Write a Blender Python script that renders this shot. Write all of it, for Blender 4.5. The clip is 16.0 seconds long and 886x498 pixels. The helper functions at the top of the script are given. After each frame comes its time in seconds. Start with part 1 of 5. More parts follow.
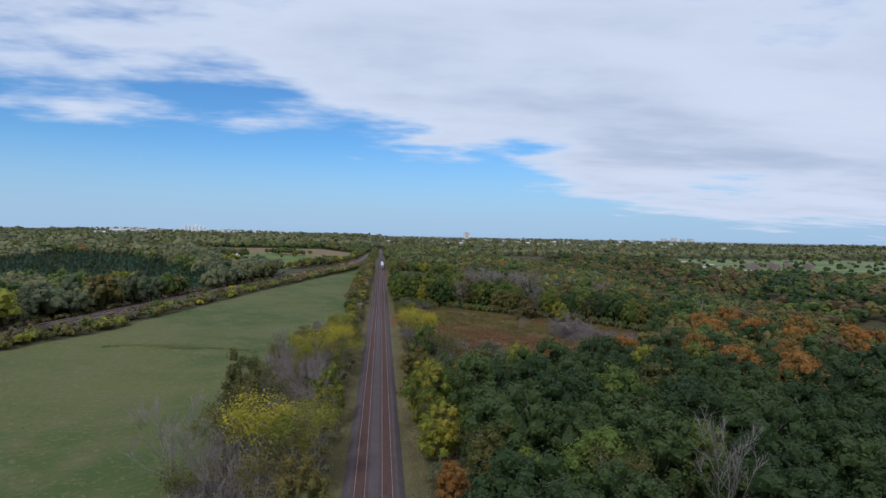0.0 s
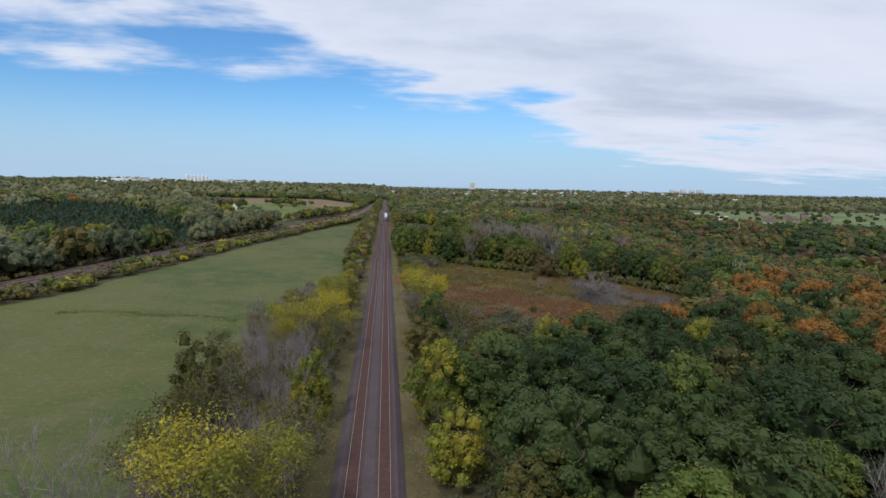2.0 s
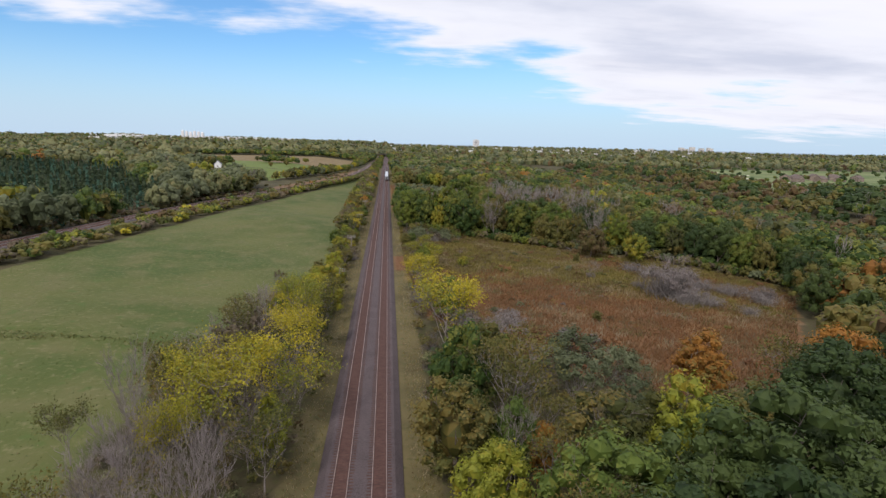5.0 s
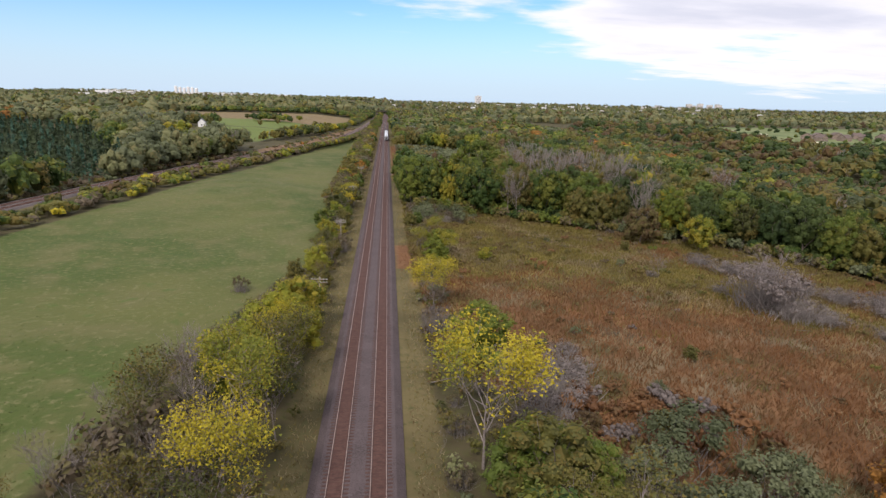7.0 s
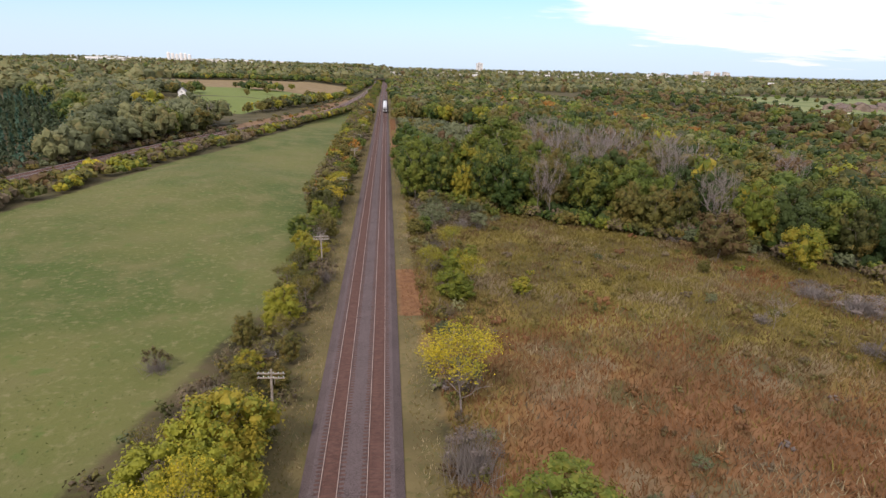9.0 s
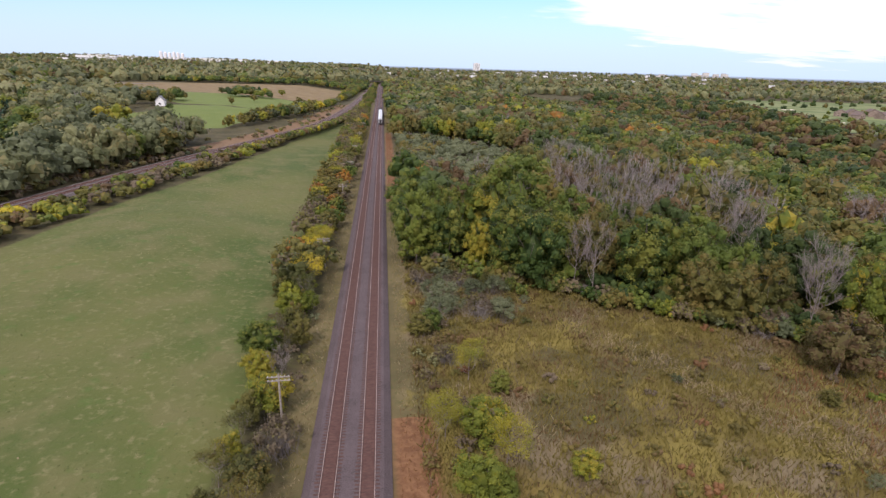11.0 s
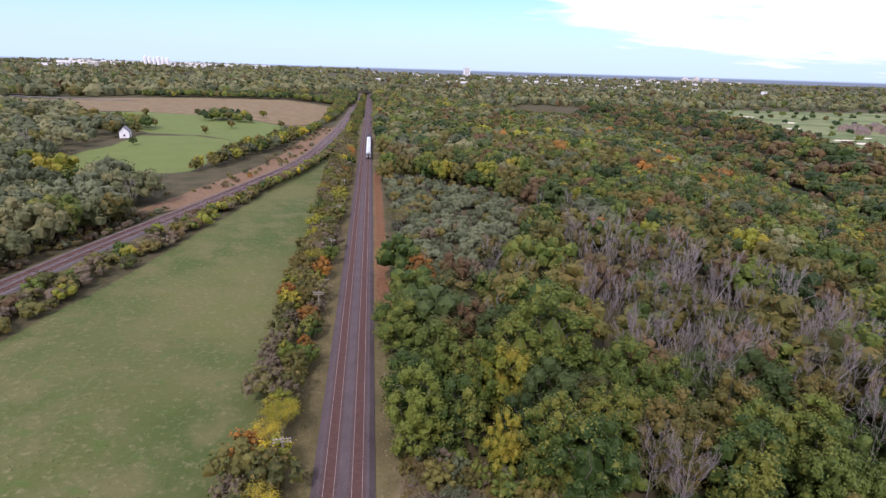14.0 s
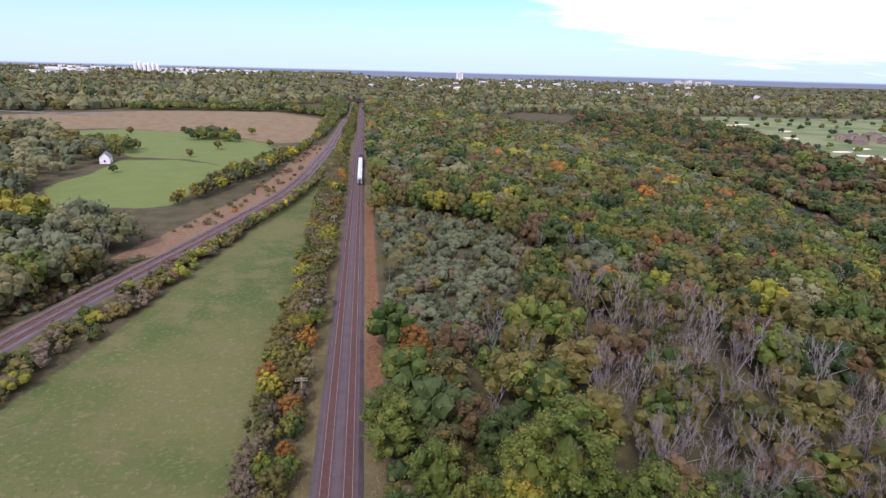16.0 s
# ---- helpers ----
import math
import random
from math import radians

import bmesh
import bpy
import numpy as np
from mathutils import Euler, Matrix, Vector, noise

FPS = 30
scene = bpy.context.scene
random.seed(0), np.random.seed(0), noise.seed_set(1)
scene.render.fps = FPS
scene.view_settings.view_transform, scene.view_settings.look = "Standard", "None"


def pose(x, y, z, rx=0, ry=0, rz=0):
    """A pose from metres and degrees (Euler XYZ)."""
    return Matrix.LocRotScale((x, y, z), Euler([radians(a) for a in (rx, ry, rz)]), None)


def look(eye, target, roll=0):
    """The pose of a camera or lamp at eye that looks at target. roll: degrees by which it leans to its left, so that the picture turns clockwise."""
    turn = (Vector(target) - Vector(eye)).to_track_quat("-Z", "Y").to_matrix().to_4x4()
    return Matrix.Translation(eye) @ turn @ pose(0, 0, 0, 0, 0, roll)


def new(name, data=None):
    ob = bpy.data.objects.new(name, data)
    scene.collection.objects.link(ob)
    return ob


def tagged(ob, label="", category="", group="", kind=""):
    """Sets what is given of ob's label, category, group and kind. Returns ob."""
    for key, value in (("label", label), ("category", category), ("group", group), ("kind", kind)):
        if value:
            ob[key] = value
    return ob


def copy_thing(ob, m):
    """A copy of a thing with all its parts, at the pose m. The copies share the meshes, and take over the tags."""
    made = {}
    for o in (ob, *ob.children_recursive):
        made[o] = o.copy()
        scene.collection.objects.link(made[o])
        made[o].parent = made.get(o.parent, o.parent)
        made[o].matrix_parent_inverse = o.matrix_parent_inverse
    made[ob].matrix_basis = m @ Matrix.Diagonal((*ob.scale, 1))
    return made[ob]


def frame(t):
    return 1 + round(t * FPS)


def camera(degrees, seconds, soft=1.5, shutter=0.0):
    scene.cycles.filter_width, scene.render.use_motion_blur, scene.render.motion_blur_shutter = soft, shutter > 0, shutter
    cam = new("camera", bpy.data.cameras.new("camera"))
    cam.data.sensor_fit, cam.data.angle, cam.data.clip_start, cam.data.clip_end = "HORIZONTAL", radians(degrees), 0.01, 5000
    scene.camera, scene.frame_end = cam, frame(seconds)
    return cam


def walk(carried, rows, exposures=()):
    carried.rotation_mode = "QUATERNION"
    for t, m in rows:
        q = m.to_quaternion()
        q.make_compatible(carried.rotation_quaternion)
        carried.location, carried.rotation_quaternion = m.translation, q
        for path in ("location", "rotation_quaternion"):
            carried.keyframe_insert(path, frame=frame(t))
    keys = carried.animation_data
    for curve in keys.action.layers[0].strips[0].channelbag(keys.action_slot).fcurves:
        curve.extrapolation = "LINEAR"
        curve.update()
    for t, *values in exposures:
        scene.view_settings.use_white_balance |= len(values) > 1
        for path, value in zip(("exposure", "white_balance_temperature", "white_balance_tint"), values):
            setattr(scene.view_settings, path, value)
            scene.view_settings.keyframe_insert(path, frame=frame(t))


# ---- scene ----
cam = camera(77.2, 16.0, soft=1.4)
METRES, EYE, TILT, LEAN, TURN = 269.6, 37.6, -1.342, -1.105, -6.327
ROWS = [
    (0.0, 0.0, 0.0, 0.0, -0.0, 0.0, -0.0),
    (0.5, -0.001, 0.0213, 0.0, 0.19, -1.07, -0.03),
    (1.0, -0.0025, 0.0459, -0.0001, 0.33, -2.29, -0.06),
    (1.5, -0.0045, 0.0732, -0.0001, 0.43, -3.68, -0.11),
    (2.0, -0.0066, 0.1029, -0.0002, 0.51, -5.06, -0.15),
    (2.5, -0.0095, 0.1344, -0.0002, 0.6, -6.25, -0.2),
    (3.0, -0.0125, 0.1673, -0.0001, 0.65, -7.17, -0.22),
    (5.5, -0.0299, 0.3448, -0.0009, 0.74, -10.23, -0.28),
    (6.0, -0.0336, 0.3815, 0.0, 0.77, -11.39, -0.27),
    (6.5, -0.0375, 0.4182, 0.0009, 0.81, -12.51, -0.26),
    (7.0, -0.0417, 0.4547, 0.0017, 0.77, -13.64, -0.27),
    (7.5, -0.0455, 0.4911, 0.0027, 0.75, -14.75, -0.3),
    (8.0, -0.0494, 0.5278, 0.0032, 0.77, -15.86, -0.3),
    (8.5, -0.0532, 0.5646, 0.0037, 0.79, -16.69, -0.31),
    (11.0, -0.0698, 0.7396, 0.0316, 0.39, -16.83, -0.57),
    (11.5, -0.0722, 0.7695, 0.043, 0.25, -16.84, -0.61),
    (12.0, -0.0747, 0.7981, 0.0541, -0.02, -16.87, -0.63),
    (12.5, -0.077, 0.8254, 0.0648, -0.22, -16.84, -0.63),
    (13.0, -0.0793, 0.8515, 0.0754, -0.38, -16.82, -0.59),
    (13.5, -0.0813, 0.8766, 0.0862, -0.5, -16.79, -0.59),
    (14.0, -0.0829, 0.8998, 0.0977, -0.66, -16.67, -0.53),
    (14.5, -0.0843, 0.9205, 0.1091, -0.94, -16.65, -0.48),
    (15.0, -0.085, 0.9382, 0.1207, -1.11, -16.6, -0.44),
    (15.5, -0.0852, 0.9533, 0.1322, -1.24, -16.54, -0.36),
    (16.0, -0.0843, 0.966, 0.1431, -1.36, -16.45, -0.27),
]
walk(cam, [(t, pose(0, 0, EYE, TILT, LEAN, TURN) @ pose(METRES * x, METRES * y, METRES * z, 90 + pitch, roll, yaw)) for t, x, y, z, yaw, pitch, roll in ROWS],
     exposures=[(0, -0.50, 5600, 12), (1, -0.60, 5650, 12), (2, -0.34, 5950, 13), (3, -0.08, 6250, 15), (5.5, -0.07, 6450, 16), (7, 0.09, 6650, 18), (8.5, 0.23, 6900, 20), (11, 0.23, 6450, 24), (16, 0.32, 5900, 33)])

# ---- light ----
SUN_ELEV, SUN_AZ = 46.0, 205.0        # azimuth clockwise from +y


def link(nt, a, b):
    nt.links.new(a, b)


def node(nt, kind, **values):
    """A shader node with its inputs set by name or linked from sockets."""
    n = nt.nodes.new(kind)
    for key, v in values.items():
        key = key.replace("_", " ")
        sock = n.inputs[int(key[1:])] if key[0] == "i" and key[1:].isdigit() else n.inputs[key]
        if isinstance(v, bpy.types.NodeSocket):
            link(nt, v, sock)
        else:
            sock.default_value = v
    return n


def maths(nt, op, a, b=0.0, clamp=False):
    n = nt.nodes.new("ShaderNodeMath")
    n.operation, n.use_clamp = op, clamp
    for i, v in enumerate((a, b)):
        if isinstance(v, bpy.types.NodeSocket):
            link(nt, v, n.inputs[i])
        else:
            n.inputs[i].default_value = v
    return n.outputs[0]


def smooth(nt, v, lo, hi, a=0.0, b=1.0):
    n = nt.nodes.new("ShaderNodeMapRange")
    n.interpolation_type = "SMOOTHSTEP"
    link(nt, v, n.inputs[0])
    for i, val in enumerate((lo, hi, a, b)):
        n.inputs[i + 1].default_value = val
    return n.outputs[0]


def blend(nt, f, a, b, how="MIX"):
    n = nt.nodes.new("ShaderNodeMix")
    n.data_type, n.blend_type = "RGBA", how
    for i, v in ((0, f), (6, a), (7, b)):
        if isinstance(v, bpy.types.NodeSocket):
            link(nt, v, n.inputs[i])
        else:
            n.inputs[i].default_value = v if i == 0 else (*v, 1.0) if len(v) == 3 else v
    return n.outputs[2]


def fractal(nt, vec, scale, detail=4.0, rough=0.55):
    n = nt.nodes.new("ShaderNodeTexNoise")
    n.inputs["Scale"].default_value, n.inputs["Detail"].default_value, n.inputs["Roughness"].default_value = scale, detail, rough
    link(nt, vec, n.inputs["Vector"])
    return n.outputs[0]


def make_world():
    w = bpy.data.worlds.new("sky")
    w.use_nodes = True
    scene.world = w
    nt = w.node_tree
    nt.nodes.clear()
    way = nt.nodes.new("ShaderNodeTexCoord").outputs["Generated"]
    sky = nt.nodes.new("ShaderNodeTexSky")
    sky.sky_type, sky.sun_disc = "NISHITA", False
    sky.sun_elevation, sky.sun_rotation = radians(SUN_ELEV), radians(SUN_AZ)
    sky.air_density, sky.dust_density, sky.ozone_density = 1.0, 0.6, 1.6
    xyz = node(nt, "ShaderNodeSeparateXYZ", Vector=way)
    x, y, z = xyz.outputs
    # the cloud deck lies on a level sheet high above
    up = maths(nt, "ADD", maths(nt, "MAXIMUM", z, 0.0), 0.10)
    u, v = maths(nt, "DIVIDE", x, up), maths(nt, "DIVIDE", y, up)
    flat = node(nt, "ShaderNodeCombineXYZ", X=u, Y=maths(nt, "MULTIPLY", v, 1.0), Z=0.0).outputs[0]
    streak = node(nt, "ShaderNodeCombineXYZ", X=maths(nt, "MULTIPLY", u, 0.45), Y=v, Z=3.0).outputs[0]
    big = fractal(nt, flat, 0.8, 5.0, 0.5)
    fine = fractal(nt, streak, 1.6, 7.0, 0.6)
    # an overcast sheet whose ragged rim leaves a clear band low in the north and north-west
    rim = maths(nt, "ADD", maths(nt, "MINIMUM", maths(nt, "MAXIMUM", maths(nt, "MULTIPLY", u, 0.82), -1.05), 2.3), 3.70)
    inner = maths(nt, "SUBTRACT", rim, v)
    amount = maths(nt, "ADD", maths(nt, "MULTIPLY", maths(nt, "MINIMUM", inner, 1.6), 0.36), maths(nt, "ADD", maths(nt, "MULTIPLY", maths(nt, "SUBTRACT", big, 0.5), 2.0), maths(nt, "MULTIPLY", maths(nt, "SUBTRACT", fine, 0.5), 1.3)))
    cover = smooth(nt, amount, -0.10, 0.30)
    thick = smooth(nt, amount, 0.1, 0.9)
    cloud = blend(nt, smooth(nt, fractal(nt, streak, 1.0, 6.0), 0.35, 0.65), (0.67, 0.73, 0.84), (0.99, 1.01, 1.05))
    cloud = blend(nt, thick, (0.95, 0.99, 1.05), cloud)
    blue = blend(nt, 1.0, sky.outputs[0], (0.085, 0.130, 0.160), "MULTIPLY")
    pale = blend(nt, smooth(nt, z, 0.0, 0.17, 0.9, 0.0), blue, (0.58, 0.76, 0.92))
    colour = blend(nt, cover, pale, cloud)
    # below the horizon a flat blue-grey stands in for hazy far land
    colour = blend(nt, smooth(nt, z, -0.004, 0.0), (0.22, 0.27, 0.33), colour)
    bg = node(nt, "ShaderNodeBackground", Color=colour, Strength=1.0)
    out = nt.nodes.new("ShaderNodeOutputWorld")
    link(nt, bg.outputs[0], out.inputs[0])


make_world()
sun = new("sun", bpy.data.lights.new("sun", "SUN"))
sun.data.energy, sun.data.angle, sun.data.color = 2.6, radians(8), (1.0, 0.95, 0.87)
az = radians(SUN_AZ)
sun.matrix_world = look((300 * math.sin(az), 300 * math.cos(az), 300 * math.tan(radians(SUN_ELEV))), (0, 0, 0))


# ---- materials ----
def material(name, rough=0.8, metal=0.0):
    m = bpy.data.materials.new(name)
    m.use_nodes = True
    nt = m.node_tree
    b = nt.nodes["Principled BSDF"]
    b.inputs["Roughness"].default_value, b.inputs["Metallic"].default_value = rough, metal
    b.inputs["Specular IOR Level"].default_value = 0.25
    return m, nt, b


def place_of(nt):
    return nt.nodes.new("ShaderNodeNewGeometry").outputs["Position"]


def grainy(name, dark, light, scale=1.0, rough=0.8, metal=0.0, bump=0.3):
    """A surface that varies between two colours at a coarse and a fine scale."""
    m, nt, b = material(name, rough, metal)
    p = place_of(nt)
    f = maths(nt, "ADD", maths(nt, "MULTIPLY", fractal(nt, p, scale), 0.6), maths(nt, "MULTIPLY", fractal(nt, p, scale * 9), 0.4))
    link(nt, blend(nt, smooth(nt, f, 0.35, 0.65), dark, light), b.inputs["Base Color"])
    if bump:
        bp = node(nt, "ShaderNodeBump", Strength=bump, Distance=0.05, Height=fractal(nt, p, scale * 14))
        link(nt, bp.outputs[0], b.inputs["Normal"])
    return m


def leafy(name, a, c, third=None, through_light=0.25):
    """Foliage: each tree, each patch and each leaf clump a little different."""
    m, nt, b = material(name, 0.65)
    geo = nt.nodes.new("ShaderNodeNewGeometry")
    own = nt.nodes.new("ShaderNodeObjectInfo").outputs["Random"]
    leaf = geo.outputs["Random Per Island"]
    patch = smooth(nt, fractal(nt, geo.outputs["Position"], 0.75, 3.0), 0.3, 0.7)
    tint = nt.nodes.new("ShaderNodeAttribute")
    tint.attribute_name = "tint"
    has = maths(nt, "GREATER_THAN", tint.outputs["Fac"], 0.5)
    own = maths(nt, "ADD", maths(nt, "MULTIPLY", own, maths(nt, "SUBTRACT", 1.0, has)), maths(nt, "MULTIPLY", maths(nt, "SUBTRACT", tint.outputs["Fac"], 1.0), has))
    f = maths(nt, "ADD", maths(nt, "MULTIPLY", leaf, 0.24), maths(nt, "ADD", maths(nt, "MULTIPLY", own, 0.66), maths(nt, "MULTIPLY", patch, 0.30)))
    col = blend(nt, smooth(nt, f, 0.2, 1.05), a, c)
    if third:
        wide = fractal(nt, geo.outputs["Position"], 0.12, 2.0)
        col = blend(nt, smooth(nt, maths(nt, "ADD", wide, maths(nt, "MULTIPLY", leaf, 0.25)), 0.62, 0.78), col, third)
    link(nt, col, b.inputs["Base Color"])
    tr = node(nt, "ShaderNodeBsdfTranslucent", Color=col)
    mix = node(nt, "ShaderNodeMixShader", i0=through_light, i1=b.outputs[0], i2=tr.outputs[0])
    link(nt, mix.outputs[0], nt.nodes["Material Output"].inputs[0])
    return m


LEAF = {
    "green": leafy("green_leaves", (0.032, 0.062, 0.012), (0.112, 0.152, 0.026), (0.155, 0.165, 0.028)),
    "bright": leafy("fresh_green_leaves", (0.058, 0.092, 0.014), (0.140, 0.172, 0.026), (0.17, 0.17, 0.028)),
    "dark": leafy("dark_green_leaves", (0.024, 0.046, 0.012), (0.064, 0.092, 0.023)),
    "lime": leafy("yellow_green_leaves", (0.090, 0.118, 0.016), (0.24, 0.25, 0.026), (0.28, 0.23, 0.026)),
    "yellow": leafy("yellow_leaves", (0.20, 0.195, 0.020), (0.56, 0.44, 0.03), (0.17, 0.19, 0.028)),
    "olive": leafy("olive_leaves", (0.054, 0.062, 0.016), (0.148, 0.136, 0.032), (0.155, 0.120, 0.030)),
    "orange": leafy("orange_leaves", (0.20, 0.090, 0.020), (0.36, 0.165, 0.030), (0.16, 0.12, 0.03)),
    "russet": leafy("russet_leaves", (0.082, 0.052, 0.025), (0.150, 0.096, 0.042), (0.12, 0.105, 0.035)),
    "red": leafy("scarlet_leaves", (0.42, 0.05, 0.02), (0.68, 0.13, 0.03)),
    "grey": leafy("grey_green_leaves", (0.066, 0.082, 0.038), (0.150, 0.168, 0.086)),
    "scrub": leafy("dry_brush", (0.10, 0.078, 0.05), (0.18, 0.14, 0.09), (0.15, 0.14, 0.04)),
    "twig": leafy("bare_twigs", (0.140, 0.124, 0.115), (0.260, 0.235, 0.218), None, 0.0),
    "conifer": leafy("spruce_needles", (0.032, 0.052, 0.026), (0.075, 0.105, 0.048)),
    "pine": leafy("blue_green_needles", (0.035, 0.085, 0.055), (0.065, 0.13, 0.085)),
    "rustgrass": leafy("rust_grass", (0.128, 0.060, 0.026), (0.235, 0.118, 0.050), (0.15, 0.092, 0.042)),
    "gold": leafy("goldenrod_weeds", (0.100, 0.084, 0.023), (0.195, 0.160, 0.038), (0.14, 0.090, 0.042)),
    # pale olive foliage; in the far woods this lightness also imitates haze
    "pale": leafy("pale_and_hazed_olive_leaves", (0.105, 0.120, 0.050), (0.225, 0.230, 0.105), (0.20, 0.18, 0.075)),
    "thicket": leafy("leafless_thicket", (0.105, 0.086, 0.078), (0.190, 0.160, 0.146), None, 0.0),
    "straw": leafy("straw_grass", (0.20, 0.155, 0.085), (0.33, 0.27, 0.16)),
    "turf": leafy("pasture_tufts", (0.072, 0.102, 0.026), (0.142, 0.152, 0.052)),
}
BARK = grainy("bark", (0.10, 0.08, 0.065), (0.21, 0.18, 0.15), 3.0, 0.9)
TWIG_BARK = grainy("grey_bark", (0.15, 0.125, 0.116), (0.27, 0.235, 0.22), 3.0, 0.9, 0.0, 0.0)
PALE_BARK = grainy("pale_bark", (0.24, 0.21, 0.18), (0.42, 0.39, 0.35), 3.0, 0.9)

# ---- the lie of the land ----
T2_Y = (0, 100, 193, 231, 284, 339, 385, 420, 440, 468, 510, 570, 632, 770, 1030, 1400, 2500)
T2_X = (-182, -150, -124, -116, -107, -98, -88, -80, -74, -66, -55, -40, -33, -26, -22, -19, -15)
RIVER_Y = (-900, 200, 480, 564, 600, 650, 700, 850, 1070, 1206, 1500, 2400)
RIVER_X = (420, 330, 300, 312, 328, 338, 345, 352, 346, 338, 250, -150)


def curve_x(y, ys, xs, wide=18.0):
    """A line through the given turns, smoothed along its length."""
    offs = np.linspace(-wide, wide, 7)
    return np.mean([np.interp(y + o, ys, xs) for o in offs], axis=0)


def ease(v, lo, hi):
    t = np.clip((v - lo) / (hi - lo), 0, 1)
    return t * t * (3 - 2 * t)


def wavy(x, y, size, seed=0.0):
    a = np.sin(x / size + 1.7 * seed) * np.cos(y / size * 1.13 - seed)
    return a + 0.5 * np.sin(x / size * 2.3 + y / size * 1.7 + 2.1 * seed) + 0.25 * np.cos(x / size * 4.1 - y / size * 4.7 + seed)


def land(x, y):
    """The height of the ground; the main line's rails lie at 0."""
    x, y = np.asarray(x, float), np.asarray(y, float)
    x2 = curve_x(y, T2_Y, T2_X)
    west = -0.95 + 2.3 * ease(-x, 8, 75) + 0.35 * wavy(x, y, 23.0) * ease(-x, 14, 40)
    west = west + 1.3 * ease(-np.hypot((x + 52) / 30, (y - 330) / 45), -1.0, -0.2)
    west = west + 6.0 * ease(y, 430, 680) * ease(-x, 45, 130)
    west = west - 0.8 * ease(-(y - 178 + 0.14 * (x + 40)), -2.5, 2.5) * ease(-x, 30, 44) * ease(y, 60, 150)
    level2 = 3.0 - 3.0 * ease(y, 600, 1200)
    west = west + (level2 - 0.55 - west) * ease(-np.abs(x - x2), -11, -4.5)
    xr = curve_x(y, RIVER_Y, RIVER_X, 40)
    east = -0.95 - 0.035 * np.clip(x - 9, 0, 120) + 0.3 * wavy(x, y, 19.0, 2.0) * ease(x, 12, 40)
    d = x - xr
    east = east + (-27.0 - east) * ease(d, -190, -18)
    east = np.where(d > 0, -27.0 + 14.0 * ease(d, 18, 120) + 0.8 * wavy(x, y, 60.0) * ease(d, 60, 200), east)
    z = np.where(x < 0, west, east)
    z = np.where(np.abs(x) < 8, -0.95, z)
    return z + 26.0 * ease(np.hypot(x, y), 1500, 4700) + (z * 0 + 6 * wavy(x, y, 420.0, 1.0)) * ease(np.hypot(x, y), 1300, 2600)


MEADOW = ((-20, 700), (-21, 640), (-20, 560), (-18, 470), (-17, 420), (-18, 390), (-16, 340), (-16, 300), (-13, 266), (-14, 250), (-17, 240),
          (-21, 225), (-26, 200), (-30, 175), (-31, 140), (-29, 100), (-26, 60), (-24, 0), (-150, 0), (-138, 90), (-112, 180), (-96, 213), (-84, 290),
          (-74, 350), (-62, 405), (-55, 445), (-48, 488), (-40, 548), (-31, 625), (-23, 680))
CLEARING = ((9, 200), (22, 178), (40, 160), (62, 158), (84, 180), (102, 204), (122, 230), (116, 244), (97, 268), (80, 281), (65, 290), (46, 300),
            (21, 313), (8, 326), (7, 300), (7, 250))
PADDOCK = ((-165, 578), (-158, 612), (-157, 661), (-125, 664), (-88, 652), (-86, 592), (-91, 546), (-104, 540), (-140, 538))
PADDOCK_2 = ((-280, 830), (-240, 862), (-180, 836), (-79, 780), (-58, 740), (-78, 655), (-88, 654), (-116, 668), (-157, 676), (-230, 760))
STUBBLE = ((-470, 960), (-345, 1065), (-266, 1112), (-127, 1110), (-55, 1085), (-48, 825), (-79, 785), (-181, 838), (-240, 866), (-300, 850), (-400, 900))
GOLF = ((605, 1340), (780, 1450), (980, 1400), (1180, 1400), (1400, 1300), (1300, 700), (800, 620), (560, 690), (484, 765), (516, 850), (584, 1090), (560, 1200))


def inside(x, y, poly):
    """Metres inside a shape (outside: minus)."""
    best, odd = np.full(np.shape(x), 1e9), np.zeros(np.shape(x), bool)
    for (ax, ay), (bx, by) in zip(poly, poly[1:] + poly[:1]):
        dx, dy = bx - ax, by - ay
        t = np.clip(((x - ax) * dx + (y - ay) * dy) / (dx * dx + dy * dy), 0, 1)
        best = np.minimum(best, np.hypot(x - ax - t * dx, y - ay - t * dy))
        if ay != by:
            odd ^= ((ay > y) != (by > y)) & (x < ax + (y - ay) / (by - ay) * dx)
    return np.where(odd, best, -best)


def quad_mesh(name, quads, mats, which=None, shade_smooth=False):
    """A mesh from an array of loose faces (n, corners, 3)."""
    quads = np.ascontiguousarray(quads, dtype=np.float32)
    n, k = quads.shape[:2]
    me = bpy.data.meshes.new(name)
    me.vertices.add(k * n)
    me.vertices.foreach_set("co", quads.reshape(-1))
    me.loops.add(k * n)
    me.loops.foreach_set("vertex_index", np.arange(k * n, dtype=np.int32))
    me.polygons.add(n)
    me.polygons.foreach_set("loop_start", np.arange(0, k * n, k, dtype=np.int32))
    for m in mats:
        me.materials.append(m)
    if which is not None:
        me.polygons.foreach_set("material_index", np.asarray(which, dtype=np.int32))
    me.update(calc_edges=True)
    return me


